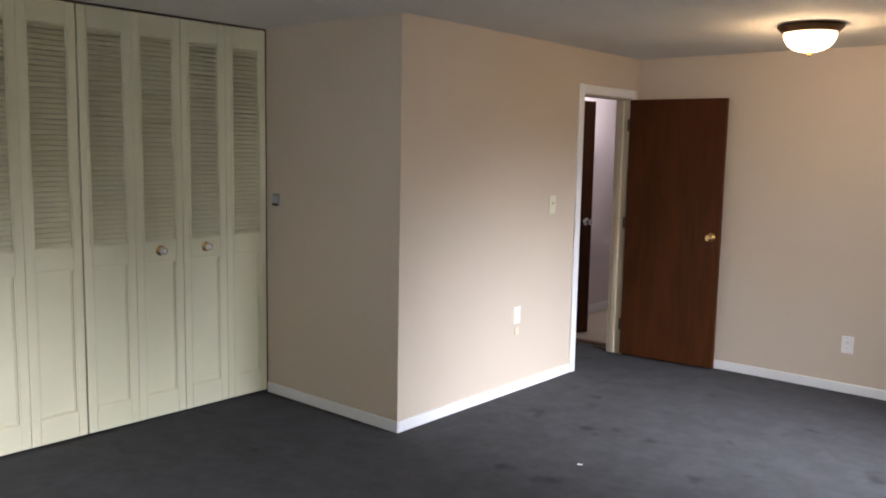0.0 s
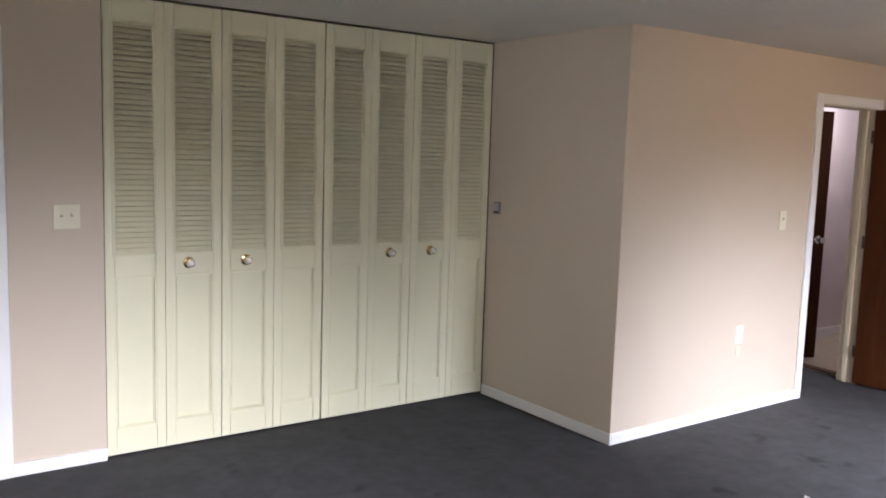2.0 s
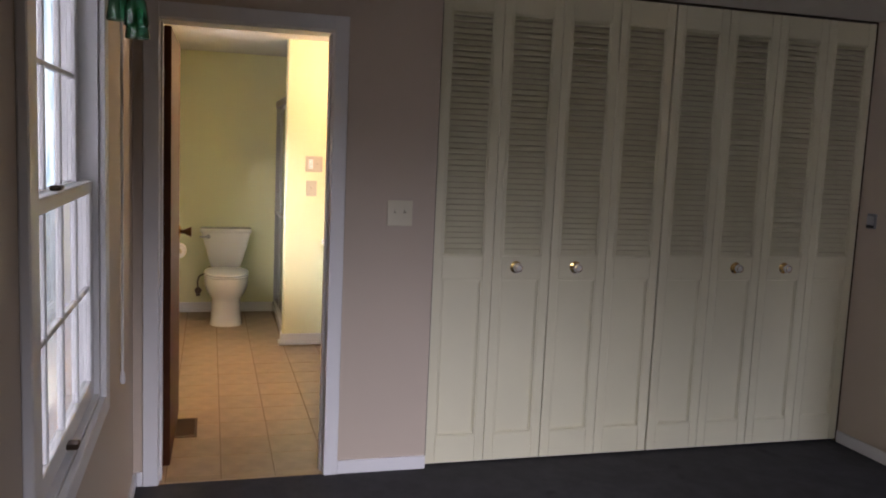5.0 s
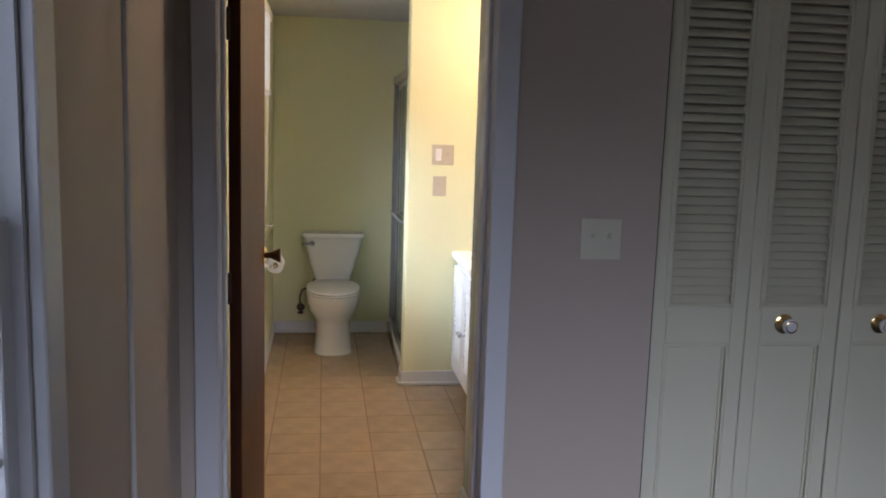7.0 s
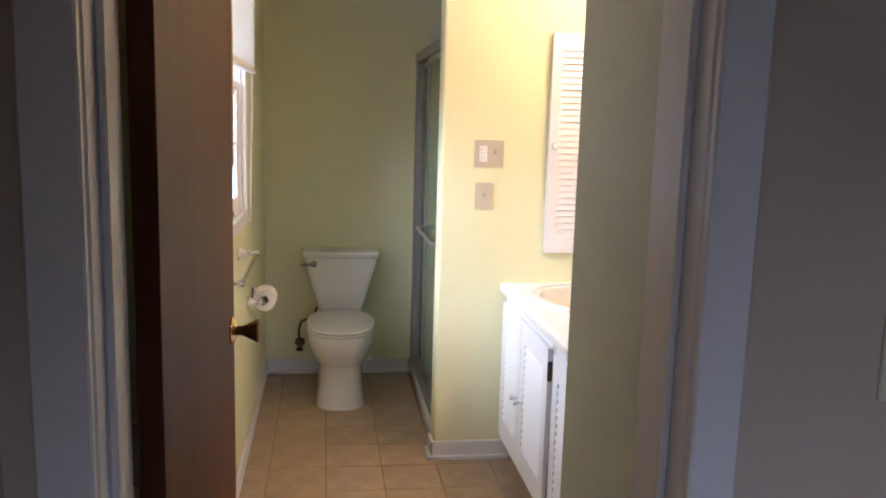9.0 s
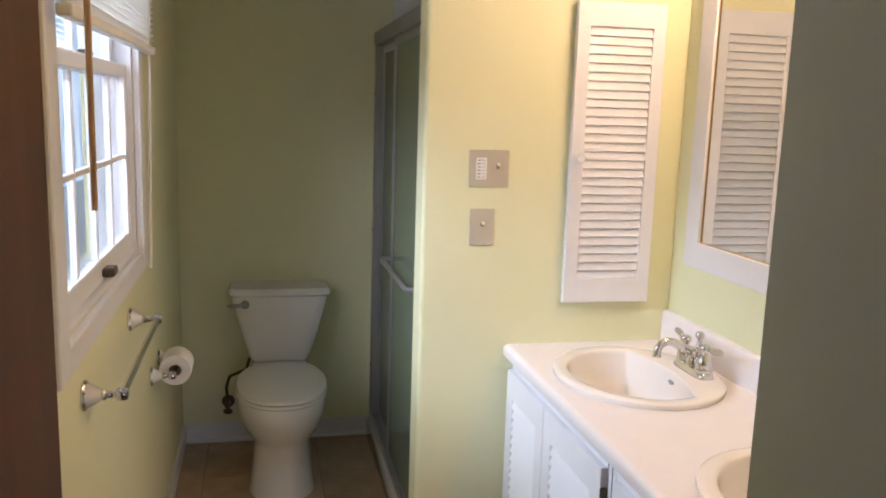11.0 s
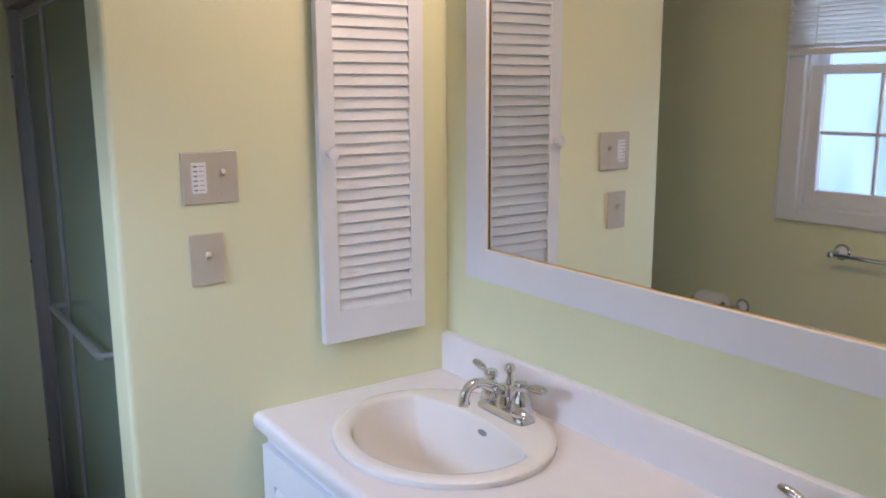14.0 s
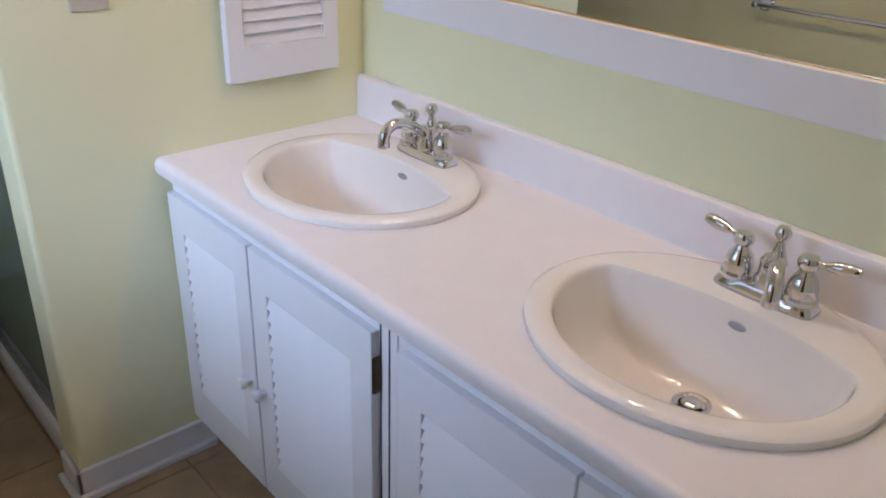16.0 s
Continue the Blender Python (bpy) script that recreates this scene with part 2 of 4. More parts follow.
def thing(name, label, category, m=None, group="", kind=""):
    ob = new(name)
    ob.empty_display_size = 0.1
    if m:
        ob.matrix_world = m
    return tagged(ob, label, category, group, kind)


def structure(name, bm, mat, label="", category=""):
    return tagged(new(name, mesh_of(name, bm, mat)), label, category, kind="structure")


# ---- setting ----
H = 2.304
T = 0.12
XE, YN, YS, YB = 4.95, 5.50, -0.90, -0.882
BX, BY = 1.155, 2.825
FAR, BATHH = -3.89, 2.29
WX, WY = -2.575, -0.042
PX, PY = -0.94, 0.06
MY = 0.812

structure("floor_bedroom", boxes((0, XE, YS, YN, -0.12, 0)), CARPET, "dark slate cut-pile bedroom carpet with worn patches", "carpet")
structure("ceiling_bedroom", boxes((-0.0, XE, YS, YN, H, H + 0.12)), CEIL, "off-white textured bedroom ceiling", "ceiling")
structure("wall_west", boxes((-T, 0, -0.06, 0.425, 0, H), (-T, 0, YS, -0.80, 0, H), (-T, 0, -0.80, -0.06, 2.035, H)), WALL, "beige painted wall with the bathroom doorway", "wall")
structure("wall_box_side", boxes((-0.75, BX - T, BY, BY + T, 0, H)), WALL, "beige painted side of the projecting wall", "wall")
structure("wall_box_front", boxes((BX - T, BX, BY, 4.67, 0, H), (BX - T, BX, 5.39, YN, 0, H), (BX - T, BX, 4.67, 5.39, 2.003, H)), WALL, "beige painted projecting wall with the entry doorway", "wall")
structure("wall_north", boxes((BX - T, XE + T, YN, YN + T, 0, H)), WALL, "beige painted bedroom end wall", "wall")
structure("wall_east", boxes((XE, XE + T, YS - T, 0.1, 0, H), (XE, XE + T, 1.7, 2.9, 0, H), (XE, XE + T, 4.5, YN, 0, H), (XE, XE + T, 0.1, 1.7, 0, 0.85), (XE, XE + T, 0.1, 1.7, 2.05, H), (XE, XE + T, 2.9, 4.5, 0, 0.85), (XE, XE + T, 2.9, 4.5, 2.05, H)), WALL, "beige painted wall with two windows", "wall")
SW = (1.12, 2.11, 0.75, 2.03)
structure("wall_south", boxes((-T, SW[0], YS - T, YS, 0, H), (SW[1], XE, YS - T, YS, 0, H), (SW[0], SW[1], YS - T, YS, 0, SW[2]), (SW[0], SW[1], YS - T, YS, SW[3], H)), WALL, "beige painted outer wall with a sash window", "wall")
structure("wall_closet_back", boxes((-0.78, -0.70, 0.35, BY, 0, H), (-0.70, -T, 0.35, 0.425, 0, H)), WALL, "dim closet interior wall", "wall")
structure("floor_closet", boxes((-0.70, 0, 0.425, BY, -0.12, -0.002)), CARPET, "dark closet carpet", "carpet")
structure("ceiling_closet", boxes((-0.78, 0, 0.35, BY, H, H + 0.1)), CEIL, "closet ceiling", "ceiling")

# bathroom shell
BW = (-2.594, -1.61, 1.122, 2.11)
structure("wall_bath_south", boxes((FAR - T, BW[0], YB - 0.14, YB, 0, H), (BW[1], -T, YB - 0.14, YB, 0, H), (BW[0], BW[1], YB - 0.14, YB, 0, BW[2]), (BW[0], BW[1], YB - 0.14, YB, BW[3], H)), BATHWALL, "pale yellow bathroom outer wall with a sash window", "wall")
structure("wall_bath_far", boxes((FAR - T, FAR, YB, 1.0, 0, H)), BATHWALL, "pale yellow wall behind the toilet", "wall")
structure("wall_bath_partition", bevelled(boxes((WX - T, WX, WY, MY + 0.06, -0.03, H + 0.03)), 0.012, 3), BATHWALL, "pale yellow partition wall beside the shower", "wall")
structure("wall_bath_mirror", boxes((WX, PX, MY, MY + T, 0, H), (FAR, WX - T, 0.86, 0.98, 0, H)), BATHWALL, "pale yellow wall behind the vanity", "wall")
structure("wall_bath_linen", boxes((PX, -T - 0.004, PY, 0.345, 0, H), (PX, -0.79, 0.345, MY + T, 0, H)), GREIGE, "greyer wall return between doorway and vanity", "wall")
structure("wall_bath_door_side", boxes((-0.160, -T, -0.06, PY, 0, H), (-0.160, -T, -0.80, -0.06, 2.035, H), (-0.160, -T, YB, -0.80, 0, H)), BATHWALL, "pale yellow wall around the doorway", "wall")
structure("ceiling_bath", boxes((FAR - T, -T, YB, 1.0, BATHH, BATHH + 0.1)), CEIL, "off-white textured bathroom ceiling", "ceiling")
floor_bath = structure("floor_bath", boxes((FAR, 0, YB, 0.98, -0.12, -0.004)), GROUT, "beige tiled bathroom floor with darker joints", "floor")

# hall beyond the entry door
structure("floor_hall", boxes((0.0, BX, 4.3, 5.50, -0.12, -0.001), (0.0, BX - T, 5.50, 8.0, -0.12, -0.001)), HALLFLOOR, "tan hall carpet", "carpet")
structure("wall_hall", boxes((-0.01, 0.11, 4.2, 8.1, 0, H), (0.11, BX - T, 4.2, 4.3, 0, H), (0.11, BX, 8.0, 8.1, 0, H), (BX - T, BX, YN + T, 8.1, 0, H)), HALLWALL, "lilac grey hall wall", "wall")
structure("ceiling_hall", boxes((0, BX, 4.2, 8.1, H, H + 0.1)), CEIL, "hall ceiling", "ceiling")

# ground outside
structure("pavement", boxes((-45, 30, -5.1, YS - 0.16, -0.6, -0.55)), material("pale_concrete", (0.74, 0.76, 0.77), 0.85, vary=0.08, bump=0.3), "pale concrete patio outside", "patio")
structure("ground", boxes((-400, 400, -400, 400, -0.9, -0.6)), LAWN, "mown green lawn outside", "lawn")

# ---- trim of the setting ----
def run(name, sizes, mat=None, label="white painted baseboard", category="baseboard"):
    structure(name, bevelled(boxes(*sizes), 0.003, 1), mat or TRIM, label, category)


BB, BT = 0.066, 0.013
run("baseboard_west", [(0.0005, BT, 0.0, 0.425, 0, BB), (0.0005, BT, YS + BT, -0.862, 0, BB)])
run("baseboard_box", [(0.0, BX + BT, BY - BT, BY - 0.0005, 0, BB), (BX + 0.0005, BX + BT, BY, 4.613, 0, BB)])
run("baseboard_north", [(BX + 0.07, XE, YN - BT, YN - 0.0005, 0, BB)])
run("baseboard_south", [(0.014, XE, YS + 0.0005, YS + BT, 0, BB)])
run("baseboard_bath", [(FAR + 0.0005, FAR + BT, YB + BT, -0.02, 0, 0.085), (FAR + BT, -0.178, YB + 0.0005, YB + BT, 0, 0.085), (WX + 0.0005, WX + BT, WY - BT, 0.30, 0, 0.085), (WX - T + 0.02, WX + BT, WY - BT, WY - 0.0005, 0, 0.085), (PX + 0.01, -0.178, PY - BT, PY - 0.0005, 0, 0.085)], label="white bathroom baseboard with shoe moulding")
run("trim_shoe_bath", [(WX + BT, WX + BT + 0.016, WY - BT - 0.016, 0.30, 0, 0.02), (WX - T + 0.02, WX + BT + 0.016, WY - BT - 0.016, WY - BT, 0, 0.02), (FAR + BT, FAR + BT + 0.016, YB + BT, -0.02, 0, 0.02)], label="white shoe moulding at the floor", category="trim")
run("baseboard_hall", [(0.1105, 0.124, 4.31, 7.99, 0, 0.085)])

# doorways
run("trim_bath_doorway", [(0.0005, 0.017, -0.065, 0.0, 0, 2.095), (0.0005, 0.017, -0.86, -0.795, 0, 2.095), (0.0005, 0.016, -0.795, -0.065, 2.03, 2.095)], label="white painted casing round the bathroom doorway", category="door casing")
run("trim_bath_jamb", [(-0.165, -0.0005, -0.0665, -0.060, 0, 2.03), (-0.165, -0.0005, -0.80, -0.793, 0, 2.03), (-0.165, -0.0005, -0.793, -0.0665, 2.022, 2.034), (-0.085, -0.045, -0.078, -0.0665, 0, 2.02), (-0.085, -0.045, -0.793, -0.782, 0, 2.02)], label="white painted door jamb with stop", category="door jamb")
run("trim_bath_doorway_inner", [(-0.176, -0.1605, -0.065, 0.0, 0, 2.095), (-0.176, -0.1605, -0.86, -0.795, 0, 2.095), (-0.175, -0.1605, -0.795, -0.065, 2.03, 2.095)], label="white painted casing inside the bathroom", category="door casing")
run("trim_entry_doorway", [(BX + 0.0005, BX + 0.017, 4.615, 4.68, 0, 2.063), (BX + 0.0005, BX + 0.017, 5.38, 5.445, 0, 2.063), (BX + 0.0005, BX + 0.016, 4.68, 5.38, 1.998, 2.063)], label="white painted casing round the entry doorway", category="door casing")
JAMB = material("cream_jamb_paint", (0.70, 0.60, 0.44), 0.4, vary=0.02)
run("trim_entry_jamb", [(BX - T - 0.004, BX - 0.0005, 4.67, 4.68, 0, 1.998), (BX - T - 0.004, BX - 0.0005, 5.38, 5.39, 0, 1.998), (BX - T - 0.004, BX - 0.0005, 4.68, 5.38, 1.990, 2.002), (BX - 0.085, BX - 0.05, 5.368, 5.38, 0, 1.988)], JAMB, "cream painted door jamb", "door jamb")
run("trim_threshold", [(0.62, BX - T - 0.02, 5.51, 5.59, 0, 0.012)], material("brown_threshold", (0.13, 0.06, 0.03), 0.5), "brown wooden threshold in the hall", "threshold")
run("trim_closet_track", [(-0.045, -0.004, 0.427, BY - 0.002, 2.2985, H - 0.0005)], STEEL, "dark metal track above the closet doors", "door track")
# dark slivers put in for the shade of the gaps at both ends
run("trim_closet_gap_shade", [(-0.03, 0.001, 0.4255, 0.4275, 0, H - 0.004), (-0.03, -0.006, BY - 0.004, BY - 0.0005, 0, H - 0.004)], STEEL, "dark strip in place of the shaded gap beside the closet doors", "trim")


# ---- bedroom ----
def slat_mesh(width, depth, thick, name, mat):
    """A louvre slat along y, tilted down towards +x."""
    bm = boxes((-depth / 2, depth / 2, 0, width, -thick / 2, thick / 2))
    bm.transform(Matrix.Rotation(radians(48), 4, "Y"))
    return mesh_of(name, bm, mat)


LEAF, LEAFT = 0.2965, 0.028
LOUVRE = slat_mesh(0.206, 0.028, 0.004, "slat", CREAM)


def door_leaf(parent, y0, knob, shift=0.0):
    """One closet leaf: louvres above, a moulded flat panel below. Its face lies at x = 0 of the parent."""
    s, w = 0.047, LEAF
    leaf = part("leaf", boxes((-LEAFT, 0, y0, y0 + s, 0.012, 2.294), (-LEAFT, 0, y0 + w - s, y0 + w, 0.012, 2.294), (-LEAFT, -0.0005, y0 + s, y0 + w - s, 2.176, 2.294), (-LEAFT, -0.0005, y0 + s, y0 + w - s, 0.925, 1.036), (-LEAFT, -0.0005, y0 + s, y0 + w - s, 0.012, 0.145), bevel=0.0025), CREAM, parent)
    bm = boxes((-LEAFT + 0.006, -0.011, y0 + s, y0 + w - s, 0.145, 0.925))
    for k, (d, x) in enumerate(((0.0, 0.003), (0.011, -0.002))):
        a, b, c, e = y0 + s + d, y0 + w - s - d, 0.145 + d, 0.925 - d
        t = 0.008 - 0.002 * k
        for q in ((a, a + t, c, e), (b - t, b, c, e), (a + t, b - t, c, c + t), (a + t, b - t, e - t, e)):
            box(bm, -0.0112, x - 0.003, *q)
    part("panel", bm, CREAM, leaf)
    bm = bmesh.new()
    for a, b, c, e in ((y0 + s, y0 + s + 0.006, 1.036, 2.176), (y0 + w - s - 0.006, y0 + w - s, 1.036, 2.176), (y0 + s, y0 + w - s, 1.036, 1.042), (y0 + s, y0 + w - s, 2.170, 2.176)):
        box(bm, -0.012, 0.002, a, b, c, e)
    a, b, c, e, t = y0 + s - 0.009, y0 + w - s + 0.009, 1.027, 2.185, 0.007
    for q in ((a, a + t, c, e), (b - t, b, c, e), (a + t, b - t, c, c + t), (a + t, b - t, e - t, e)):
        box(bm, -0.001, 0.0045, *q)
    part("bead", bm, CREAM, leaf)
    n = 43
    for i in range(n):
        share("slat", LOUVRE, leaf, Matrix.Translation((-LEAFT / 2, y0 + s - 0.001, 1.054 + i * (1.108 / (n - 1)))))
    if knob:
        m = Matrix.Translation((0, y0 + w / 2 + shift, 0.983)) @ Matrix.Rotation(radians(90), 4, "Y")
        part("rosette", lathe([(0.029, 0), (0.030, 0.003), (0.021, 0.006), (0.010, 0.008), (0.010, 0.012)], 24, m), BRASS, leaf, "brass rosette", True)
        part("knob", lathe([(0.010, 0.010), (0.011, 0.018), (0.020, 0.026), (0.0235, 0.034), (0.022, 0.041), (0.014, 0.045), (0.0, 0.046)], 24, m), PORCELAIN, leaf, "white knob", True)
        part("knob_ring", lathe([(0.0165, 0.0435), (0.019, 0.0455), (0.0165, 0.0462), (0.0150, 0.0450)], 24, m, caps=False), BRASS, leaf, "brass ring", True)


for k in range(4):
    door = thing("bifold_door", "cream louvred bifold closet door, closed, with round knobs", "closet door", pose(-0.014, 0, 0), "bifold closet doors")
    for j in range(2):
        i = 2 * k + j
        door_leaf(door, 0.4290 + i * 0.2980 + (0.009 if i > 3 else 0.0) + (0.002 if i in (2, 3, 6, 7) else 0.0), i in (1, 2, 5, 6), {1: -0.028, 2: -0.014}.get(i, 0.0))


def knob_set(parent, m, mat, label):
    """A door knob with rose; z of m points away from the leaf."""
    part("rose", lathe([(0.031, 0), (0.032, 0.004), (0.024, 0.009), (0.013, 0.012)], 24, m), mat, parent, "", True)
    part("knob", lathe([(0.012, 0.010), (0.011, 0.026), (0.016, 0.034), (0.024, 0.042), (0.027, 0.053), (0.024, 0.064), (0.013, 0.068), (0.0, 0.0685)], 24, m), mat, parent, label, True)


entry = thing("entry_door", "dark brown stained flush wooden door standing open against the wall", "door", pose(BX + 0.012, 5.352, 0.0, 0, 0, 5.0))
part("leaf", bevelled(boxes((0, 0.735, 0, 0.035, 0.012, 1.990)), 0.002, 1), DOORWOOD, entry)
knob_set(entry, Matrix.Translation((0.672, 0, 0.985)) @ Matrix.Rotation(radians(90), 4, "X"), BRASS, "polished brass knob")
for z in (0.25, 1.05, 1.80):
    part("hinge", boxes((-0.014, 0.002, -0.006, 0.012, z - 0.045, z + 0.045), bevel=0.003), STEEL, entry, "dark metal hinge")

bath_door = thing("bathroom_door", "dark brown stained flush wooden bathroom door, open", "door", pose(-0.190, -0.755, 0.0, 0, 0, -0.8))
part("leaf", bevelled(boxes((-0.800, 0, -0.035, 0, 0.012, 2.022)), 0.002, 1), DOORWOOD, bath_door)
m = Matrix.Translation((-0.742, 0, 1.034)) @ Matrix.Rotation(radians(-90), 4, "X")
part("rose", lathe([(0.032, 0), (0.033, 0.004), (0.026, 0.010), (0.013, 0.014)], 24, m), BRASS, bath_door, "brass rose", True)
part("knob", lathe([(0.012, 0.012), (0.011, 0.024), (0.015, 0.034), (0.022, 0.048), (0.028, 0.060), (0.027, 0.064), (0.016, 0.066), (0.0, 0.064)], 24, m), BRONZE, bath_door, "dark flared bronze knob", True)
part("latch_plate", boxes((-0.8015, -0.799, -0.030, -0.005, 1.004, 1.064)), BRASS, bath_door, "brass latch plate")
for z in (0.25, 1.05, 1.80):
    part("hinge", boxes((-0.01, 0.012, -0.056, -0.028, z - 0.045, z + 0.045), bevel=0.003), STEEL, bath_door, "dark metal hinge")

hall_door = thing("hall_door", "dark wooden door standing ajar in the hall", "door", pose(0.575, 5.86, 0, 0, 0, 246))
part("leaf", bevelled(boxes((0, 0.70, -0.035, 0, 0.012, 2.02)), 0.002, 1), DOORWOOD, hall_door)
knob_set(hall_door, Matrix.Translation((0.06, 0, 0.99)) @ Matrix.Rotation(radians(-90), 4, "X"), CHROME, "bright metal knob")


def cover_plate(name, label, category, m, width, height, mat, toggles=(), sockets=(), timer=None):
    """A wall plate in the plane of local y (across) and z (up); x points into the room."""
    t = thing(name, label, category, m)
    part("plate", bevelled(boxes((0.0, 0.006, -width / 2, width / 2, -height / 2, height / 2)), 0.0025, 2), mat, t)
    for y in toggles:
        part("slot", boxes((0.0055, 0.0068, y - 0.006, y + 0.006, -0.014, 0.014)), mat, t)
        bm = boxes((0.004, 0.021, y - 0.005, y + 0.005, -0.006, 0.006), bevel=0.001)
        bm.transform(Matrix.Translation((0, 0, 0.004)) @ Matrix.Rotation(radians(-28), 4, "Y"))
        part("toggle", bm, mat, t, "switch toggle")
        for z in (-0.30, 0.30):
            part("screw", lathe([(0.003, 0.0), (0.0025, 0.0012)], 10, Matrix.Translation((0.006, y, z * height)) @ Matrix.Rotation(radians(90), 4, "Y")), mat, t)
    for z in sockets:
        part("socket", bevelled(boxes((0.005, 0.0085, -0.017, 0.017, z - 0.0145, z + 0.0145)), 0.002, 1), mat, t)
        for y in (-0.006, 0.006):
            part("slot", boxes((0.008, 0.0090, y - 0.001, y + 0.001, z - 0.004, z + 0.005)), BLACKPRINT, t)
    if timer is not None:
        part("timer_panel", bevelled(boxes((0.0055, 0.0085, timer - 0.0165, timer + 0.0165, -0.034, 0.034)), 0.001, 1), WHITEPLASTIC, t, "white timer panel")
        for i in range(6):
            z = 0.026 - i * 0.0104
            part("mark", boxes((0.008, 0.0092, timer - 0.012, timer - 0.004, z - 0.0012, z + 0.0012)), BLACKPRINT, t)
            part("mark", boxes((0.008, 0.0092, timer + 0.000, timer + 0.011, z - 0.0007, z + 0.0007)), GREYPLATE, t)
    return t


cover_plate("light_switch", "ivory double light switch between doorway and closet", "light switch", pose(0, 0.257, 1.234), 0.119, 0.118, PLASTIC, (-0.023, 0.023))
cover_plate("light_switch", "ivory single light switch beside the entry door", "light switch", pose(BX, 4.329, 1.228), 0.076, 0.122, PLASTIC, (0.0,))
cover_plate("power_outlet", "white duplex outlet low on the beige wall", "outlet", pose(BX, 3.952, 0.515), 0.070, 0.112, WHITEPLASTIC, (), (-0.02, 0.02))
cover_plate("power_outlet", "white duplex outlet on the end wall", "outlet", pose(2.79, YN, 0.330, 0, 0, -90), 0.076, 0.118, WHITEPLASTIC, (), (-0.02, 0.02))
cover_plate("wall_jack", "small beige blank jack plate below a white outlet", "wall jack", pose(BX, 3.952, 0.410), 0.046, 0.052, JAMB)
th = thing("thermostat", "small grey metal thermostat on the side wall", "thermostat", pose(0.092, BY, 1.253, 0, 0, -90))
part("plate", bevelled(boxes((0, 0.012, -0.030, 0.030, -0.040, 0.040)), 0.003, 1), GREYPLATE, th)
part("cover", bevelled(boxes((0.012, 0.022, -0.022, 0.022, -0.018, 0.026)), 0.003, 1), material("light_grey_plastic", (0.45, 0.46, 0.48), 0.4), th)
part("dial", boxes((0.012, 0.018, -0.024, 0.024, -0.036, -0.022)), BLACKPRINT, th)

# ceiling lamp
cl = thing("ceiling_lamp", "round flush ceiling lamp with bronze pan and lit opal bowl", "ceiling lamp", pose(2.75, 4.40, H))
part("pan", lathe([(0.135, -0.0005), (0.168, -0.004), (0.172, -0.016), (0.160, -0.028), (0.150, -0.040), (0.140, -0.046), (0.128, -0.046)], 40), BRONZE, cl, "bronze pan", True)
bowl = part("bowl", lathe([(0.136, -0.044), (0.137, -0.060), (0.130, -0.085), (0.112, -0.112), (0.082, -0.133), (0.045, -0.145), (0.012, -0.148)], 40, caps=False), LAMPGLASS, cl, "lit opal glass bowl", True)
bowl.visible_shadow = False
part("finial", lathe([(0.012, -0.144), (0.016, -0.150), (0.010, -0.156), (0.012, -0.163), (0.005, -0.170), (0.0, -0.172)], 16), BRASS, cl, "brass finial", True)


# ---- windows ----
def sash(parent, x0, x1, z0, z1, y, rail, cols, rows, stile=0.045, top=None):
    top = top or 0.035
    d = 0.030
    s = part("sash", boxes((x0, x0 + stile, y - d, y, z0, z1), (x1 - stile, x1, y - d, y, z0, z1), (x0 + stile, x1 - stile, y - d, y - 0.0005, z0, z0 + rail), (x0 + stile, x1 - stile, y - d, y - 0.0005, z1 - top, z1), bevel=0.003), TRIM, parent)
    gx0, gx1, gz0, gz1 = x0 + stile, x1 - stile, z0 + rail, z1 - top
    for i in range(1, cols):
        x = gx0 + (gx1 - gx0) * i / cols
        part("muntin", boxes((x - 0.007, x + 0.007, y - 0.022, y - 0.004, gz0, gz1), bevel=0.003), TRIM, s)
    for j in range(1, rows):
        z = gz0 + (gz1 - gz0) * j / rows
        part("muntin", boxes((gx0, gx1, y - 0.0215, y - 0.0045, z - 0.007, z + 0.007), bevel=0.003), TRIM, s)
    for i in range(cols):
        for j in range(rows):
            a, b = gx0 + (gx1 - gx0) * i / cols, gx0 + (gx1 - gx0) * (i + 1) / cols
            c, e = gz0 + (gz1 - gz0) * j / rows, gz0 + (gz1 - gz0) * (j + 1) / rows
            p = part("pane", boxes((a, b, y - 0.0155, y - 0.0125, c, e)), PANE, s)
            p.visible_shadow = False
    return s


def window(name, x0, x1, z0, meet, z1, ywall, lower_y, label, casing=0.08, apron=0.06, munt=True):
    w = tagged(new(name), label, "window", kind="structure")
    part("casing", boxes((x0 - casing, x0, ywall + 0.0005, ywall + 0.020, z0 - apron, z1 + casing), (x1, x1 + casing, ywall + 0.0005, ywall + 0.020, z0 - apron, z1 + casing), (x0, x1, ywall + 0.0005, ywall + 0.019, z1, z1 + casing), (x0, x1, ywall + 0.0005, ywall + 0.019, z0 - apron, z0), bevel=0.003), TRIM, w)
    part("jamb_liner", boxes((x0, x0 + 0.012, ywall - 0.11, ywall, z0, z1), (x1 - 0.012, x1, ywall - 0.11, ywall, z0, z1), (x0, x1, ywall - 0.11, ywall, z1 - 0.012, z1), (x0, x1, ywall - 0.115, ywall + 0.001, z0, z0 + 0.012)), TRIM, w)
    lower = sash(w, x0 + 0.012, x1 - 0.012, z0 + 0.012, meet, lower_y, 0.055, 4, 2)
    sash(w, x0 + 0.012, x1 - 0.012, meet - 0.035, z1 - 0.012, lower_y - 0.036, 0.035, 4, 2 if munt else 1)
    x = (x0 + x1) / 2
    part("sash_lock", boxes((x - 0.028, x + 0.028, lower_y - 0.03, lower_y - 0.004, meet, meet + 0.012), bevel=0.004), STEEL, lower, "small metal sash lock")
    return w, lower


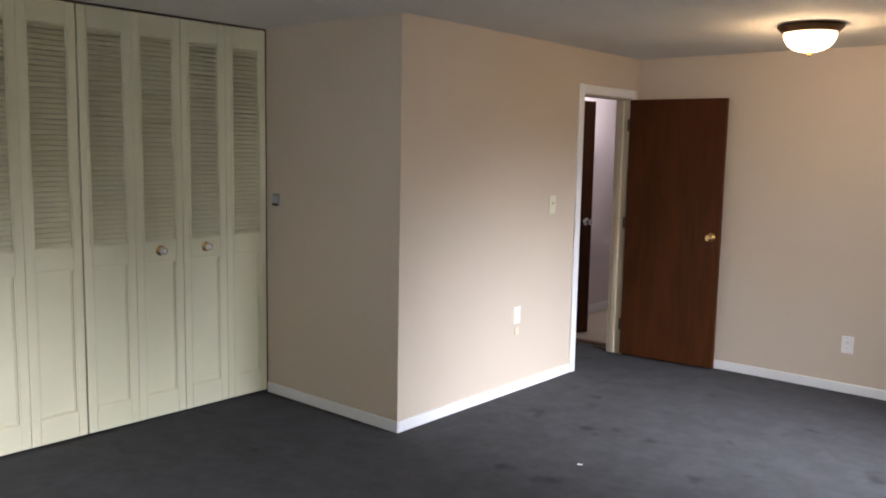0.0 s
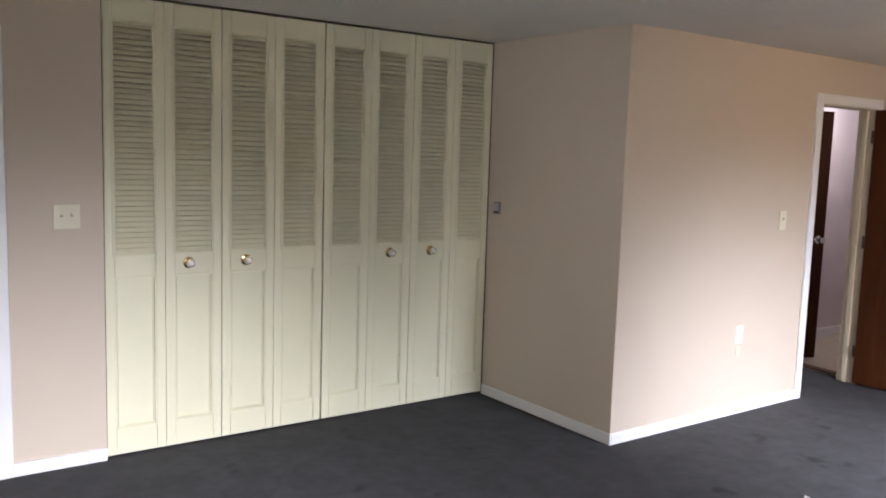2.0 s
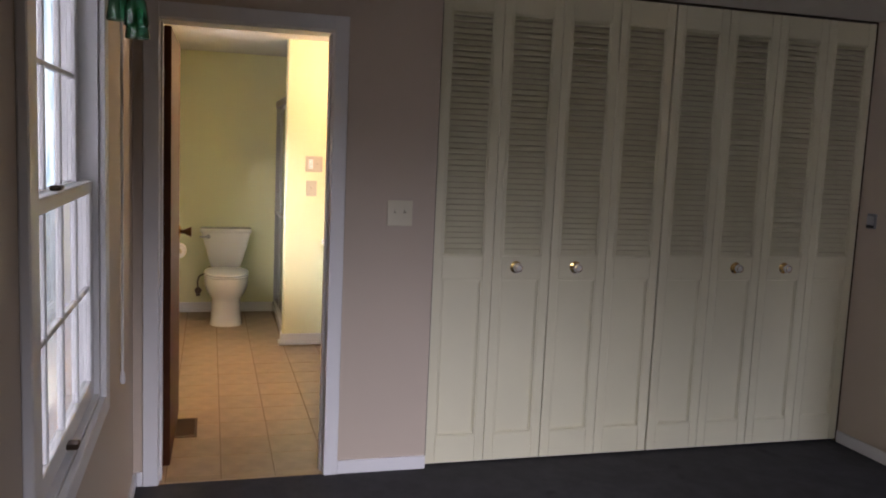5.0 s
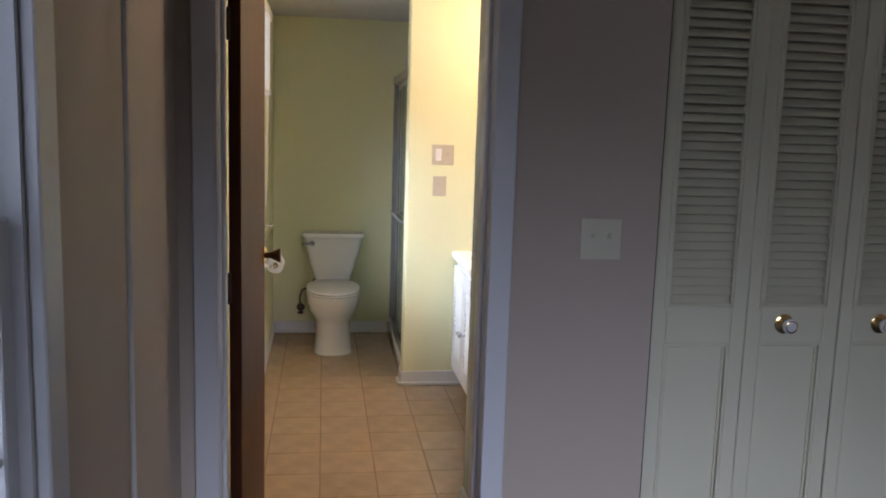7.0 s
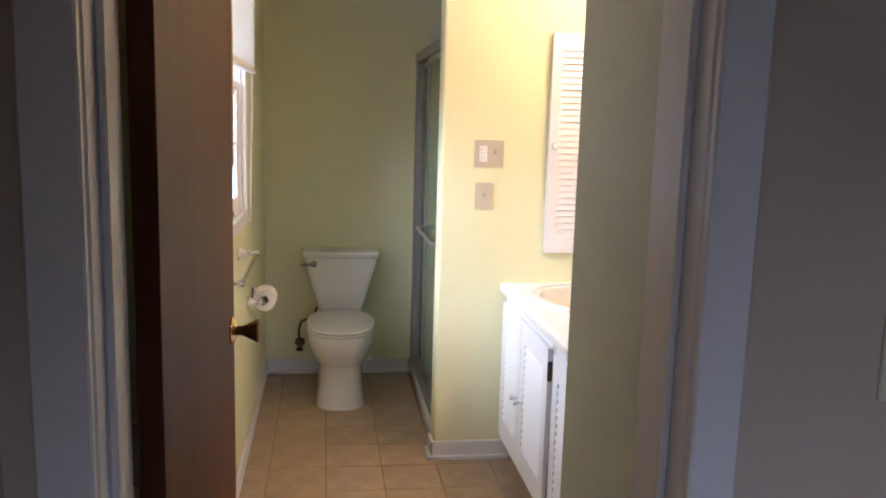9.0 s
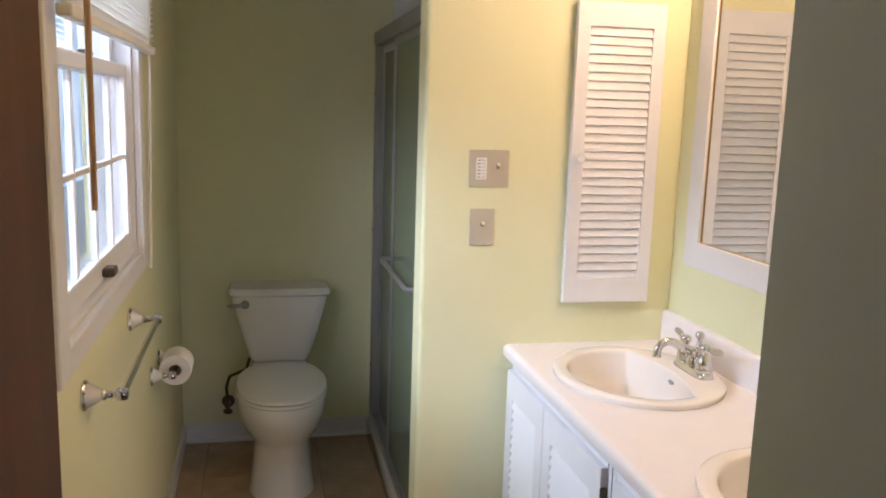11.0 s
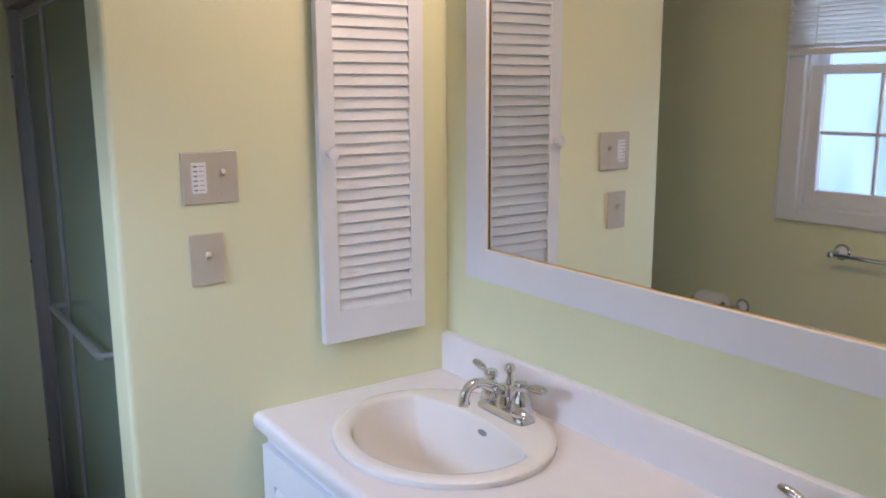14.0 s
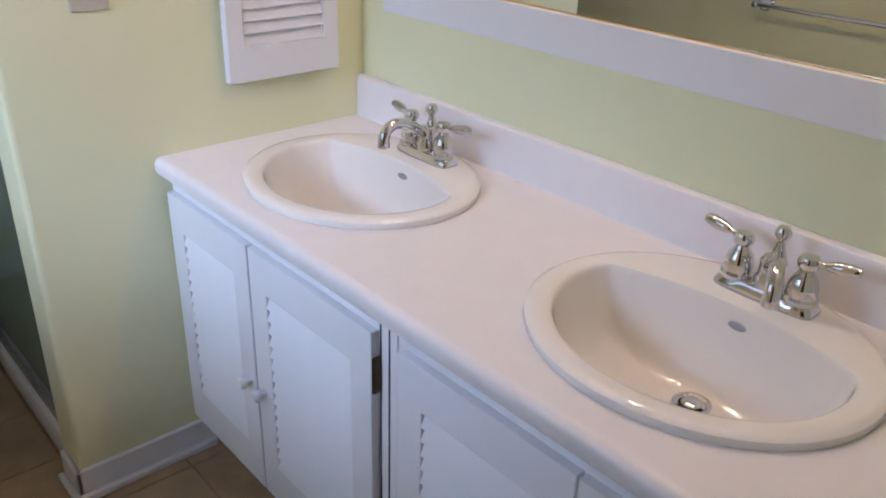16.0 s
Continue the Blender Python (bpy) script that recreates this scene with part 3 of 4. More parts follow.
win1, low1 = window("window_1", 1.12, 2.11, 0.75, 1.40, 2.03, YS, YS - 0.015, "white double-hung sash window with muntins")
part("sash_lift", boxes((1.595, 1.635, YS - 0.016, YS + 0.012, 0.772, 0.786), bevel=0.003), STEEL, low1, "dark sash lift")
win2, low2 = window("window_2", -2.594, -1.61, 1.122, 1.655, 2.11, YB, YB - 0.012, "white double-hung bathroom window with muntins", casing=0.08, apron=0.055)
part("sash_lift", boxes((-2.16, -2.11, YB - 0.013, YB + 0.016, 1.146, 1.168), bevel=0.004), STEEL, low2, "dark sash lift")

# casings of the two windows behind the camera
for k, y0 in enumerate((0.1, 2.9)):
    run("trim_east_window_%d" % (k + 1), [(XE - 0.018, XE - 0.0005, y0 - 0.08, y0, 0.77, 2.13), (XE - 0.018, XE - 0.0005, y0 + 1.6, y0 + 1.68, 0.77, 2.13), (XE - 0.017, XE - 0.0005, y0, y0 + 1.6, 2.05, 2.13), (XE - 0.017, XE - 0.0005, y0, y0 + 1.6, 0.77, 0.85)], label="white window casing", category="window casing")

# cable and glass ornament by the bedroom window
cable = thing("blind_pull", "thin white pull cord with tassel hanging beside the window", "pull cord", pose(0.635, YS + 0.018, 0))
part("cord", tube([(0, 0, 0.70), (0.001, 0, 1.2), (0, 0, H - 0.0)], 0.005, 8), CORD, cable, "", True)
part("tassel", lathe([(0.004, 0.70), (0.009, 0.685), (0.011, 0.66), (0.008, 0.65)], 12), WHITEPLASTIC, cable, "white plastic tassel", True)

orn = thing("glass_ornament", "green glass bell ornament hanging beside the window", "ornament", pose(1.10, -0.815, 1.82))
part("string", tube([(0, 0, 0.12), (0, 0, H - 1.82)], 0.0015, 6), CORD, orn)
part("hanger_plate", lathe([(0.055, 0.115), (0.058, 0.12), (0.055, 0.125)], 20), BRONZE, orn, "dark hanger plate", True)
for x, y, z, r in ((-0.030, 0.018, 0.0, 0.034), (0.032, 0.020, 0.030, 0.034), (0.0, -0.03, 0.045, 0.034)):
    m = Matrix.Translation((x, y, z))
    part("bell", lathe([(r, 0.0), (r * 1.04, 0.004), (r * 0.92, 0.035), (r * 0.82, 0.068), (r * 0.30, 0.085), (r * 0.24, 0.085), (r * 0.72, 0.064), (r * 0.84, 0.035), (r * 0.94, 0.002)], 20, m, caps=False), GREENGLASS, orn, "green glass bell", True)
    part("string", tube([(x, y, z + 0.08), (x * 0.9, y * 0.9, 0.118)], 0.001, 6), CORD, orn)

# ---- bathroom: toilet end ----
def ellipse(cx, cy, a, b, z, steps=32, power=2.0):
    pts = []
    for i in range(steps):
        t = 2 * math.pi * i / steps
        c, s = math.cos(t), math.sin(t)
        pts.append((cx + a * math.copysign(abs(c) ** (2 / power), c), cy + b * math.copysign(abs(s) ** (2 / power), s), z))
    return pts


def loft(rings, caps=True):
    bm = bmesh.new()
    skin(bm, [ring(bm, r) for r in rings], caps=caps)
    bmesh.ops.recalc_face_normals(bm, faces=bm.faces[:])
    return bm


toilet = thing("toilet", "white two-piece toilet with closed lid against the far wall", "toilet", pose(FAR, -0.447, 0))
E2 = lambda x0, x1, b, z, p=2.3: ellipse((x0 + x1) / 2, 0, (x1 - x0) / 2, b, z, 36, p)
part("bowl", loft([E2(0.235, 0.668, 0.136, 0.0, 2.8), E2(0.24, 0.658, 0.130, 0.03, 2.8), E2(0.25, 0.65, 0.121, 0.12, 2.6), E2(0.24, 0.652, 0.119, 0.205, 2.5), E2(0.23, 0.665, 0.128, 0.228, 2.4), E2(0.215, 0.69, 0.150, 0.258), E2(0.20, 0.718, 0.169, 0.30), E2(0.18, 0.738, 0.180, 0.35), E2(0.17, 0.74, 0.180, 0.395), E2(0.175, 0.735, 0.175, 0.405)]), PORCELAIN, toilet, "", True)
part("bowl_shelf", bevelled(boxes((0.03, 0.26, -0.125, 0.125, 0.27, 0.424)), 0.018, 3), PORCELAIN, toilet, "", True)
part("seat", loft([E2(0.22, 0.742, 0.176, 0.4055), E2(0.21, 0.75, 0.183, 0.412), E2(0.22, 0.744, 0.178, 0.421)]), PORCELAIN, toilet, "white seat", True)
part("lid", loft([E2(0.215, 0.744, 0.178, 0.4245), E2(0.205, 0.752, 0.184, 0.430), E2(0.21, 0.748, 0.180, 0.440), E2(0.26, 0.70, 0.145, 0.446)]), PORCELAIN, toilet, "white closed seat lid", True)
for y in (-0.075, 0.075):
    part("lid_hinge", lathe([(0.014, 0.42), (0.016, 0.432), (0.010, 0.440)], 16, Matrix.Translation((0.225, y, 0))), PORCELAIN, toilet, "", True)
RB = lambda x0, x1, b, z: ellipse((x0 + x1) / 2, 0, (x1 - x0) / 2, b, z, 40, 7)
part("tank", loft([RB(0.05, 0.19, 0.118, 0.428), RB(0.03, 0.205, 0.130, 0.445), RB(0.022, 0.213, 0.165, 0.56), RB(0.02, 0.216, 0.203, 0.70), RB(0.02, 0.216, 0.208, 0.732)]), PORCELAIN, toilet, "tapered white tank", True)
part("tank_gasket", loft([RB(0.06, 0.18, 0.11, 0.4245), RB(0.06, 0.18, 0.11, 0.4285)]), BLACKPRINT, toilet)
part("tank_lid", loft([RB(0.018, 0.222, 0.214, 0.7325), RB(0.012, 0.230, 0.221, 0.740), RB(0.012, 0.230, 0.221, 0.757), RB(0.022, 0.220, 0.212, 0.768)]), PORCELAIN, toilet, "white tank lid", True)
m = Matrix.Translation((0.214, -0.150, 0.700)) @ Matrix.Rotation(radians(90), 4, "Y")
part("flush_lever", lathe([(0.018, 0), (0.019, 0.006), (0.013, 0.012), (0.0, 0.013)], 18, m), GREYPLATE, toilet, "dark chrome lever boss", True)
part("flush_handle", tube([(0.228, -0.150, 0.700), (0.234, -0.175, 0.699), (0.232, -0.208, 0.698), (0.226, -0.222, 0.698)], [0.007, 0.008, 0.009, 0.004], 10), GREYPLATE, toilet, "dark chrome flush handle", True)
sup = thing("supply_valve", "dark water supply line and stop valve beside the toilet", "valve", pose(FAR, -0.68, 0.19))
part("escutcheon", lathe([(0.03, 0.0005), (0.028, 0.006), (0.012, 0.010)], 18, Matrix.Rotation(radians(90), 4, "Y")), STEEL, sup, "", True)
part("valve", tube([(0.002, 0, 0), (0.06, 0, 0), (0.075, 0, 0.004)], [0.010, 0.011, 0.014], 12), STEEL, sup, "", True)
part("handle", lathe([(0.02, 0), (0.022, 0.012), (0.012, 0.018)], 14, Matrix.Translation((0.062, 0, -0.034))), STEEL, sup, "", True)
part("hose", tube([(0.062, 0, 0.01), (0.064, -0.005, 0.09), (0.066, 0.01, 0.14), (0.09, 0.05, 0.165), (0.10, 0.085, 0.185), (0.10, 0.10, 0.235)], 0.007, 10), STEEL, sup, "", True)


def flange(parent, x, y, z, reach):
    """A wall post of white porcelain with chrome rings; y runs from the wall into the room."""
    m = Matrix.Translation((x, y, z)) @ Matrix.Rotation(radians(-90), 4, "X")
    part("flange", lathe([(0.031, 0.0005), (0.032, 0.004), (0.028, 0.009)], 22, m), CHROME, parent, "chrome flange", True)
    part("post_cup", lathe([(0.025, 0.008), (0.024, 0.013), (0.016, 0.028), (0.011, 0.036)], 22, m), PORCELAIN, parent, "white porcelain cup", True)
    part("post", lathe([(0.010, 0.035), (0.012, 0.040), (0.007, 0.046), (0.007, reach - 0.014), (0.013, reach - 0.010), (0.015, reach), (0.011, reach + 0.011), (0.0, reach + 0.013)], 18, m), CHROME, parent, "", True)


bar = thing("towel_bar", "chrome and porcelain towel bar under the bathroom window", "towel bar", pose(0, YB, 0.970))
flange(bar, -2.400, 0, 0, 0.075)
flange(bar, -1.790, 0, 0, 0.075)
part("bar", tube([(-2.400, 0.075, 0), (-1.790, 0.075, 0)], 0.008, 14), CHROME, bar, "chrome bar", True)
tp = thing("toilet_paper_holder", "chrome toilet paper holder with a nearly full roll", "paper holder", pose(0, YB, 0.676))
flange(tp, -3.010, 0, 0, 0.068)
flange(tp, -2.805, 0, 0, 0.068)
roll = part("roll", lathe([(0.020, 0.0), (0.050, 0.0), (0.052, 0.004), (0.052, 0.106), (0.050, 0.11), (0.020, 0.11)], 32, Matrix.Translation((-2.965, 0.072, 0)) @ Matrix.Rotation(radians(90), 4, "Y"), caps=False), PAPER, tp, "white paper roll", True)
part("core", lathe([(0.0185, 0.001), (0.0205, 0.001), (0.0205, 0.109), (0.0185, 0.109)], 20, Matrix.Translation((-2.965, 0.072, 0)) @ Matrix.Rotation(radians(90), 4, "Y"), caps=False), WANDMAT, tp, "cardboard core", True)
part("roller", tube([(-3.005, 0.072, 0), (-2.810, 0.072, 0)], 0.009, 10), CHROME, tp, "", True)

# mini blind over the upper sash
blind = thing("mini_blind", "white horizontal mini blind, half raised over the bathroom window", "blind", pose(0, YB + 0.045, 0))
bx0, bx1 = -2.655, -1.55
part("head_rail", boxes((bx0, bx1, -0.02, 0.02, 2.10, 2.14), bevel=0.002), BLIND, blind)
part("bottom_rail", boxes((bx0, bx1, -0.014, 0.014, 1.690, 1.712), bevel=0.005, segments=2), BLIND, blind, "cream bottom rail")
bm = boxes((bx0, bx1, -0.0125, 0.0125, -0.0005, 0.0005))
bm.transform(Matrix.Rotation(radians(32), 4, "X"))
SLATB = mesh_of("slat", bm, BLIND)
for i in range(24):
    share("slat", SLATB, blind, Matrix.Translation((0, 0, 1.722 + i * 0.0158)))
for x in (bx0 + 0.12, bx1 - 0.12):
    part("ladder_cord", tube([(x, 0.014, 1.70), (x, 0.014, 2.10)], 0.0012, 6), CORD, blind)
part("wand", tube([(bx1 - 0.05, 0.026, 1.37), (bx1 - 0.05, 0.026, 1.75), (bx1 - 0.05, 0.022, 2.11)], 0.0055, 6), WANDMAT, blind, "amber plastic tilt wand")
part("pull_cord", tube([(bx0 + 0.01, 0.0, 2.11), (bx0 + 0.002, -0.005, 1.6), (bx0 - 0.02, -0.018, 1.06)], 0.0042, 8), CORD, blind, "white pull cord", True)

# ---- shower ----
shower = thing("shower_enclosure", "framed sliding shower doors with frosted glass on a white curb", "shower", pose(0, 0.010, 0))
SX0, SX1 = FAR + 0.001, WX - T - 0.001
part("curb", bevelled(boxes((SX0, SX1, -0.045, 0.06, 0, 0.085)), 0.012, 2), PORCELAIN, shower, "white curb", True)
part("header", bevelled(boxes((SX0, SX1, -0.036, 0.030, 1.835, 1.892)), 0.006, 2), NICKEL, shower, "aluminium header")
part("bottom_track", boxes((SX0, SX1, -0.030, 0.030, 0.085, 0.105), (SX0, SX1, -0.030, -0.024, 0.105, 0.125), bevel=0.002), NICKEL, shower)
part("wall_channel", boxes((SX0, SX0 + 0.035, -0.030, 0.030, 0.105, 1.835), bevel=0.003), NICKEL, shower)
part("wall_channel", boxes((SX1 - 0.035, SX1, -0.030, 0.030, 0.105, 1.835), bevel=0.003), NICKEL, shower)
for z in (0.35, 1.0, 1.62):
    part("screw", lathe([(0.006, 0), (0.004, 0.003)], 10, Matrix.Translation((SX0 + 0.018, -0.030, z)) @ Matrix.Rotation(radians(90), 4, "X")), BLACKPRINT, shower)
for x0, x1, y in ((SX0 + 0.038, SX0 + 0.66, 0.012), (SX1 - 0.66, SX1 - 0.038, -0.016)):
    p = part("door_panel", boxes((x0, x0 + 0.026, y - 0.009, y + 0.009, 0.11, 1.832), (x1 - 0.026, x1, y - 0.009, y + 0.009, 0.11, 1.832), (x0 + 0.026, x1 - 0.026, y - 0.009, y + 0.009, 0.11, 0.136), (x0 + 0.026, x1 - 0.026, y - 0.009, y + 0.009, 1.80, 1.832), bevel=0.002), NICKEL, shower, "aluminium framed sliding door")
    g = part("glass", boxes((x0 + 0.026, x1 - 0.026, y - 0.0025, y + 0.0025, 0.136, 1.80)), SHOWERGLASS, p, "frosted glass")
    g.visible_shadow = False
part("grab_bar", tube([(SX1 - 0.64, -0.026, 0.96), (SX1 - 0.64, -0.058, 0.96), (SX1 - 0.625, -0.066, 0.96), (SX1 - 0.075, -0.066, 0.96), (SX1 - 0.06, -0.058, 0.96), (SX1 - 0.06, -0.026, 0.96)], 0.009, 12), NICKEL, shower, "chrome bar handle", True)
structure("wall_shower_lining", boxes((FAR + 0.0005, FAR + 0.006, 0.06, 0.855, 0, 2.05), (FAR + 0.006, WX - T - 0.006, 0.85, 0.859, 0, 2.05), (WX - T - 0.006, WX - T - 0.0005, 0.06, 0.855, 0, 2.05)), PORCELAIN, "white shower wall lining", "shower wall")
structure("floor_shower", boxes((FAR + 0.006, WX - T - 0.006, 0.06, 0.85, 0, 0.04)), PORCELAIN, "white shower tray", "shower tray")

# ---- vanity ----
def louvred_door(parent, name, across, up, frame_w, rail_lo, rail_hi, slats, depth, mat, place, slat_name="slat", lip=0.0):
    """A louvred door: local y across, z up, face towards +x. Placed by the matrix place."""
    d = part(name, frame_ring(-depth, 0, 0, across, 0, up, frame_w, across - frame_w, rail_lo, up - rail_hi), mat, parent)
    d.matrix_local = place
    part("backing", boxes((-depth + 0.001, -depth + 0.003, frame_w - 0.002, across - frame_w + 0.002, rail_lo - 0.002, up - rail_hi + 0.002)), mat, d)
    span = up - rail_lo - rail_hi
    pitch = span / slats
    bm = boxes((-0.0142, 0.0142, 0, across - 2 * frame_w, -0.0022, 0.0022))
    bm.transform(Matrix.Rotation(radians(68), 4, "Y"))
    me = mesh_of(slat_name, bm, mat)
    bm = None
    for i in range(slats):
        share(slat_name, me, d, Matrix.Translation((-0.0085 + lip, frame_w, rail_lo + (i + 0.5) * pitch)))
    return d


def wood_knob(parent, m, mat, r=0.016):
    part("knob", lathe([(r * 0.5, 0), (r * 0.5, 0.010), (r * 0.85, 0.016), (r, 0.024), (r * 0.8, 0.031), (0.0, 0.033)], 20, m), mat, parent, "round white knob", True)


WC = thing("wall_cabinet", "white louvred wall cabinet with a round knob beside the mirror", "cabinet", pose(WX, 0.421, 0.957))
part("body", boxes((0.0005, 0.012, 0.008, 0.286, 0.008, 0.937)), VANITY, WC)
wd = louvred_door(WC, "door", 0.294, 0.945, 0.042, 0.078, 0.075, 29, 0.022, VANITY, Matrix.Translation((0.035, 0, 0)))
wood_knob(wd, Matrix.Translation((0, 0.022, 0.468)) @ Matrix.Rotation(radians(90), 4, "Y"), VANITY, 0.017)

cover_plate("light_switch", "taupe double plate with a white timer panel and a toggle", "light switch", pose(WX, 0.166, 1.383), 0.128, 0.116, TAUPE, (0.026,), (), -0.026)
cover_plate("light_switch", "taupe single light switch on the yellow wall", "light switch", pose(WX, 0.150, 1.200), 0.078, 0.116, TAUPE, (0.0,))

# mirror
mir = thing("wall_mirror", "wide wall mirror in a flat white painted frame", "mirror", pose(0, MY, 0))
MX0, MX1, MZ0, MZ1, FW = -2.385, -1.06, 1.176, 2.02, 0.080
part("glass", boxes((MX0 - 0.01, MX1 + 0.01, -0.0085, -0.001, MZ0 - 0.01, MZ1 + 0.01)), MIRROR, mir, "silvered mirror glass")
bm = frame_ring(0.0005, 0.0195, MX0 - FW, MX1 + FW, MZ0 - FW, MZ1 + FW, MX0, MX1, MZ0, MZ1)
bm.transform(Matrix(((0, 1, 0, 0), (-1, 0, 0, 0), (0, 0, 1, 0), (0, 0, 0, 1))))
part("frame", bm, TRIM, mir, "flat white frame")
part("bead", boxes((MX0 - 0.001, MX0 + 0.003, -0.0115, -0.0085, MZ0, MZ1), (MX0, MX1, -0.011, -0.0085, MZ0 - 0.001, MZ0 + 0.003), (MX1 - 0.003, MX1 + 0.001, -0.0115, -0.0085, MZ0, MZ1)), BRASS, mir, "thin gilt inner bead")

# worktop with two sink cut-outs
CZ, CY0, CY1, CX0, CX1 = 0.815, 0.238, MY - 0.001, WX + 0.001, PX - 0.001
SINKS = ((-2.197, 0.528), (-1.388, 0.544))
SA, SB = 0.268, 0.236


def plate_with_hole(bm, x0, x1, y0, y1, z0, z1, cx, cy, a, b, steps=48):
    outer, inner = [], []
    for i in range(steps):
        t = 2 * math.pi * i / steps
        c, s = math.cos(t), math.sin(t)
        k = min(((x1 - cx) if c > 0 else (cx - x0)) / max(abs(c), 1e-6), ((y1 - cy) if s > 0 else (cy - y0)) / max(abs(s), 1e-6))
        outer.append((cx + k * c, cy + k * s))
        inner.append((cx + a * c, cy + b * s))
    for corner in ((x0, y0), (x1, y0), (x1, y1), (x0, y1)):
        n = min(range(steps), key=lambda i: (outer[i][0] - corner[0]) ** 2 + (outer[i][1] - corner[1]) ** 2)
        outer[n] = corner
    rows = [ring(bm, [(x, y, z) for x, y in pts]) for pts, z in ((outer, z1), (inner, z1), (inner, z0), (outer, z0))]
    skin(bm, rows, caps=False)


bm = bmesh.new()
xm = (SINKS[0][0] + SINKS[1][0]) / 2
for (cx, cy), x0, x1 in ((SINKS[0], CX0, xm), (SINKS[1], xm, CX1)):
    plate_with_hole(bm, x0, x1, CY0 + 0.018, CY1, CZ - 0.04, CZ, cx, cy, SA - 0.02, SB - 0.02)
bmesh.ops.remove_doubles(bm, verts=bm.verts[:], dist=0.0005)
worktop = thing("vanity_worktop", "white laminate vanity worktop with rounded front edge and upstand", "worktop", pose(0, 0, 0))
part("slab", bm, COUNTER, worktop)
prof = [(CY0 + 0.018, CZ), (CY0 + 0.010, CZ - 0.001), (CY0 + 0.003, CZ - 0.006), (CY0, CZ - 0.014), (CY0, CZ - 0.030), (CY0 + 0.003, CZ - 0.037), (CY0 + 0.010, CZ - 0.040), (CY0 + 0.018, CZ - 0.040)]
part("front_edge", loft([[(x, y, z) for y, z in prof] for x in (CX0, CX1)]), COUNTER, worktop, "", True)
us = [(CY1, CZ), (CY1 - 0.022, CZ), (CY1 - 0.020, CZ + 0.008), (CY1 - 0.020, CZ + 0.095), (CY1 - 0.017, CZ + 0.102), (CY1 - 0.010, CZ + 0.105), (CY1, CZ + 0.105)]
part("upstand", loft([[(x, y, z) for y, z in us] for x in (CX0, CX1)]), COUNTER, worktop, "", True)


def sink(cx, cy):
    s = thing("oval_sink", "biscuit white oval drop-in sink with a chrome drain", "sink", pose(cx, cy, CZ), "vanity sinks")
    steps = 64

    def basin(k, z):
        pts = []
        for i in range(steps):
            t = 2 * math.pi * i / steps
            x, y = 0.225 * math.cos(t), 0.196 * math.sin(t)
            y = min(y, 0.106 - 0.95 * x * x)
            pts.append((k * x, 0.028 + k * (y - 0.028), z))
        return pts

    e = lambda a, b, z: ellipse(0, 0, a, b, z, steps)
    rings = [e(SA, SB, 0.0005), e(SA + 0.002, SB + 0.002, 0.007), e(SA + 0.0005, SB + 0.0005, 0.0135), e(SA - 0.005, SB - 0.005, 0.0175), e(SA - 0.014, SB - 0.014, 0.019), basin(1.045, 0.0175), basin(1.014, 0.0165), basin(0.998, 0.0130), basin(0.988, 0.004), basin(0.96, -0.025), basin(0.91, -0.060), basin(0.82, -0.094), basin(0.66, -0.120), basin(0.42, -0.134), basin(0.135, -0.138)]
    part("basin", loft(rings, caps=False), BISCUIT, s, "", True)
    dm = Matrix.Translation((0, 0.030, -0.1365))
    part("drain", lathe([(0.030, 0.0), (0.031, 0.003), (0.026, 0.004), (0.021, 0.001), (0.020, -0.010)], 24, dm, caps=False), CHROME, s, "chrome drain ring", True)
    part("drain_well", lathe([(0.021, -0.012), (0.021, -0.010), (0.0, -0.0095)], 20, dm), BLACKPRINT, s)
    part("stopper", lathe([(0.015, -0.004), (0.017, 0.004), (0.014, 0.007), (0.0, 0.0085)], 20, dm), CHROME, s, "chrome stopper", True)
    om = Matrix.Translation((0.012, 0.1020, -0.014)) @ Matrix.Rotation(radians(80), 4, "X")
    bm = lathe([(0.015, -0.002), (0.0155, 0.0012), (0.012, 0.0025), (0.0, 0.0026)], 20)
    bm.transform(Matrix.Diagonal((1.0, 0.42, 1.0, 1.0)))
    bm.transform(om)
    part("overflow", bm, GREYPLATE, s, "oval overflow slot", True)
    return s


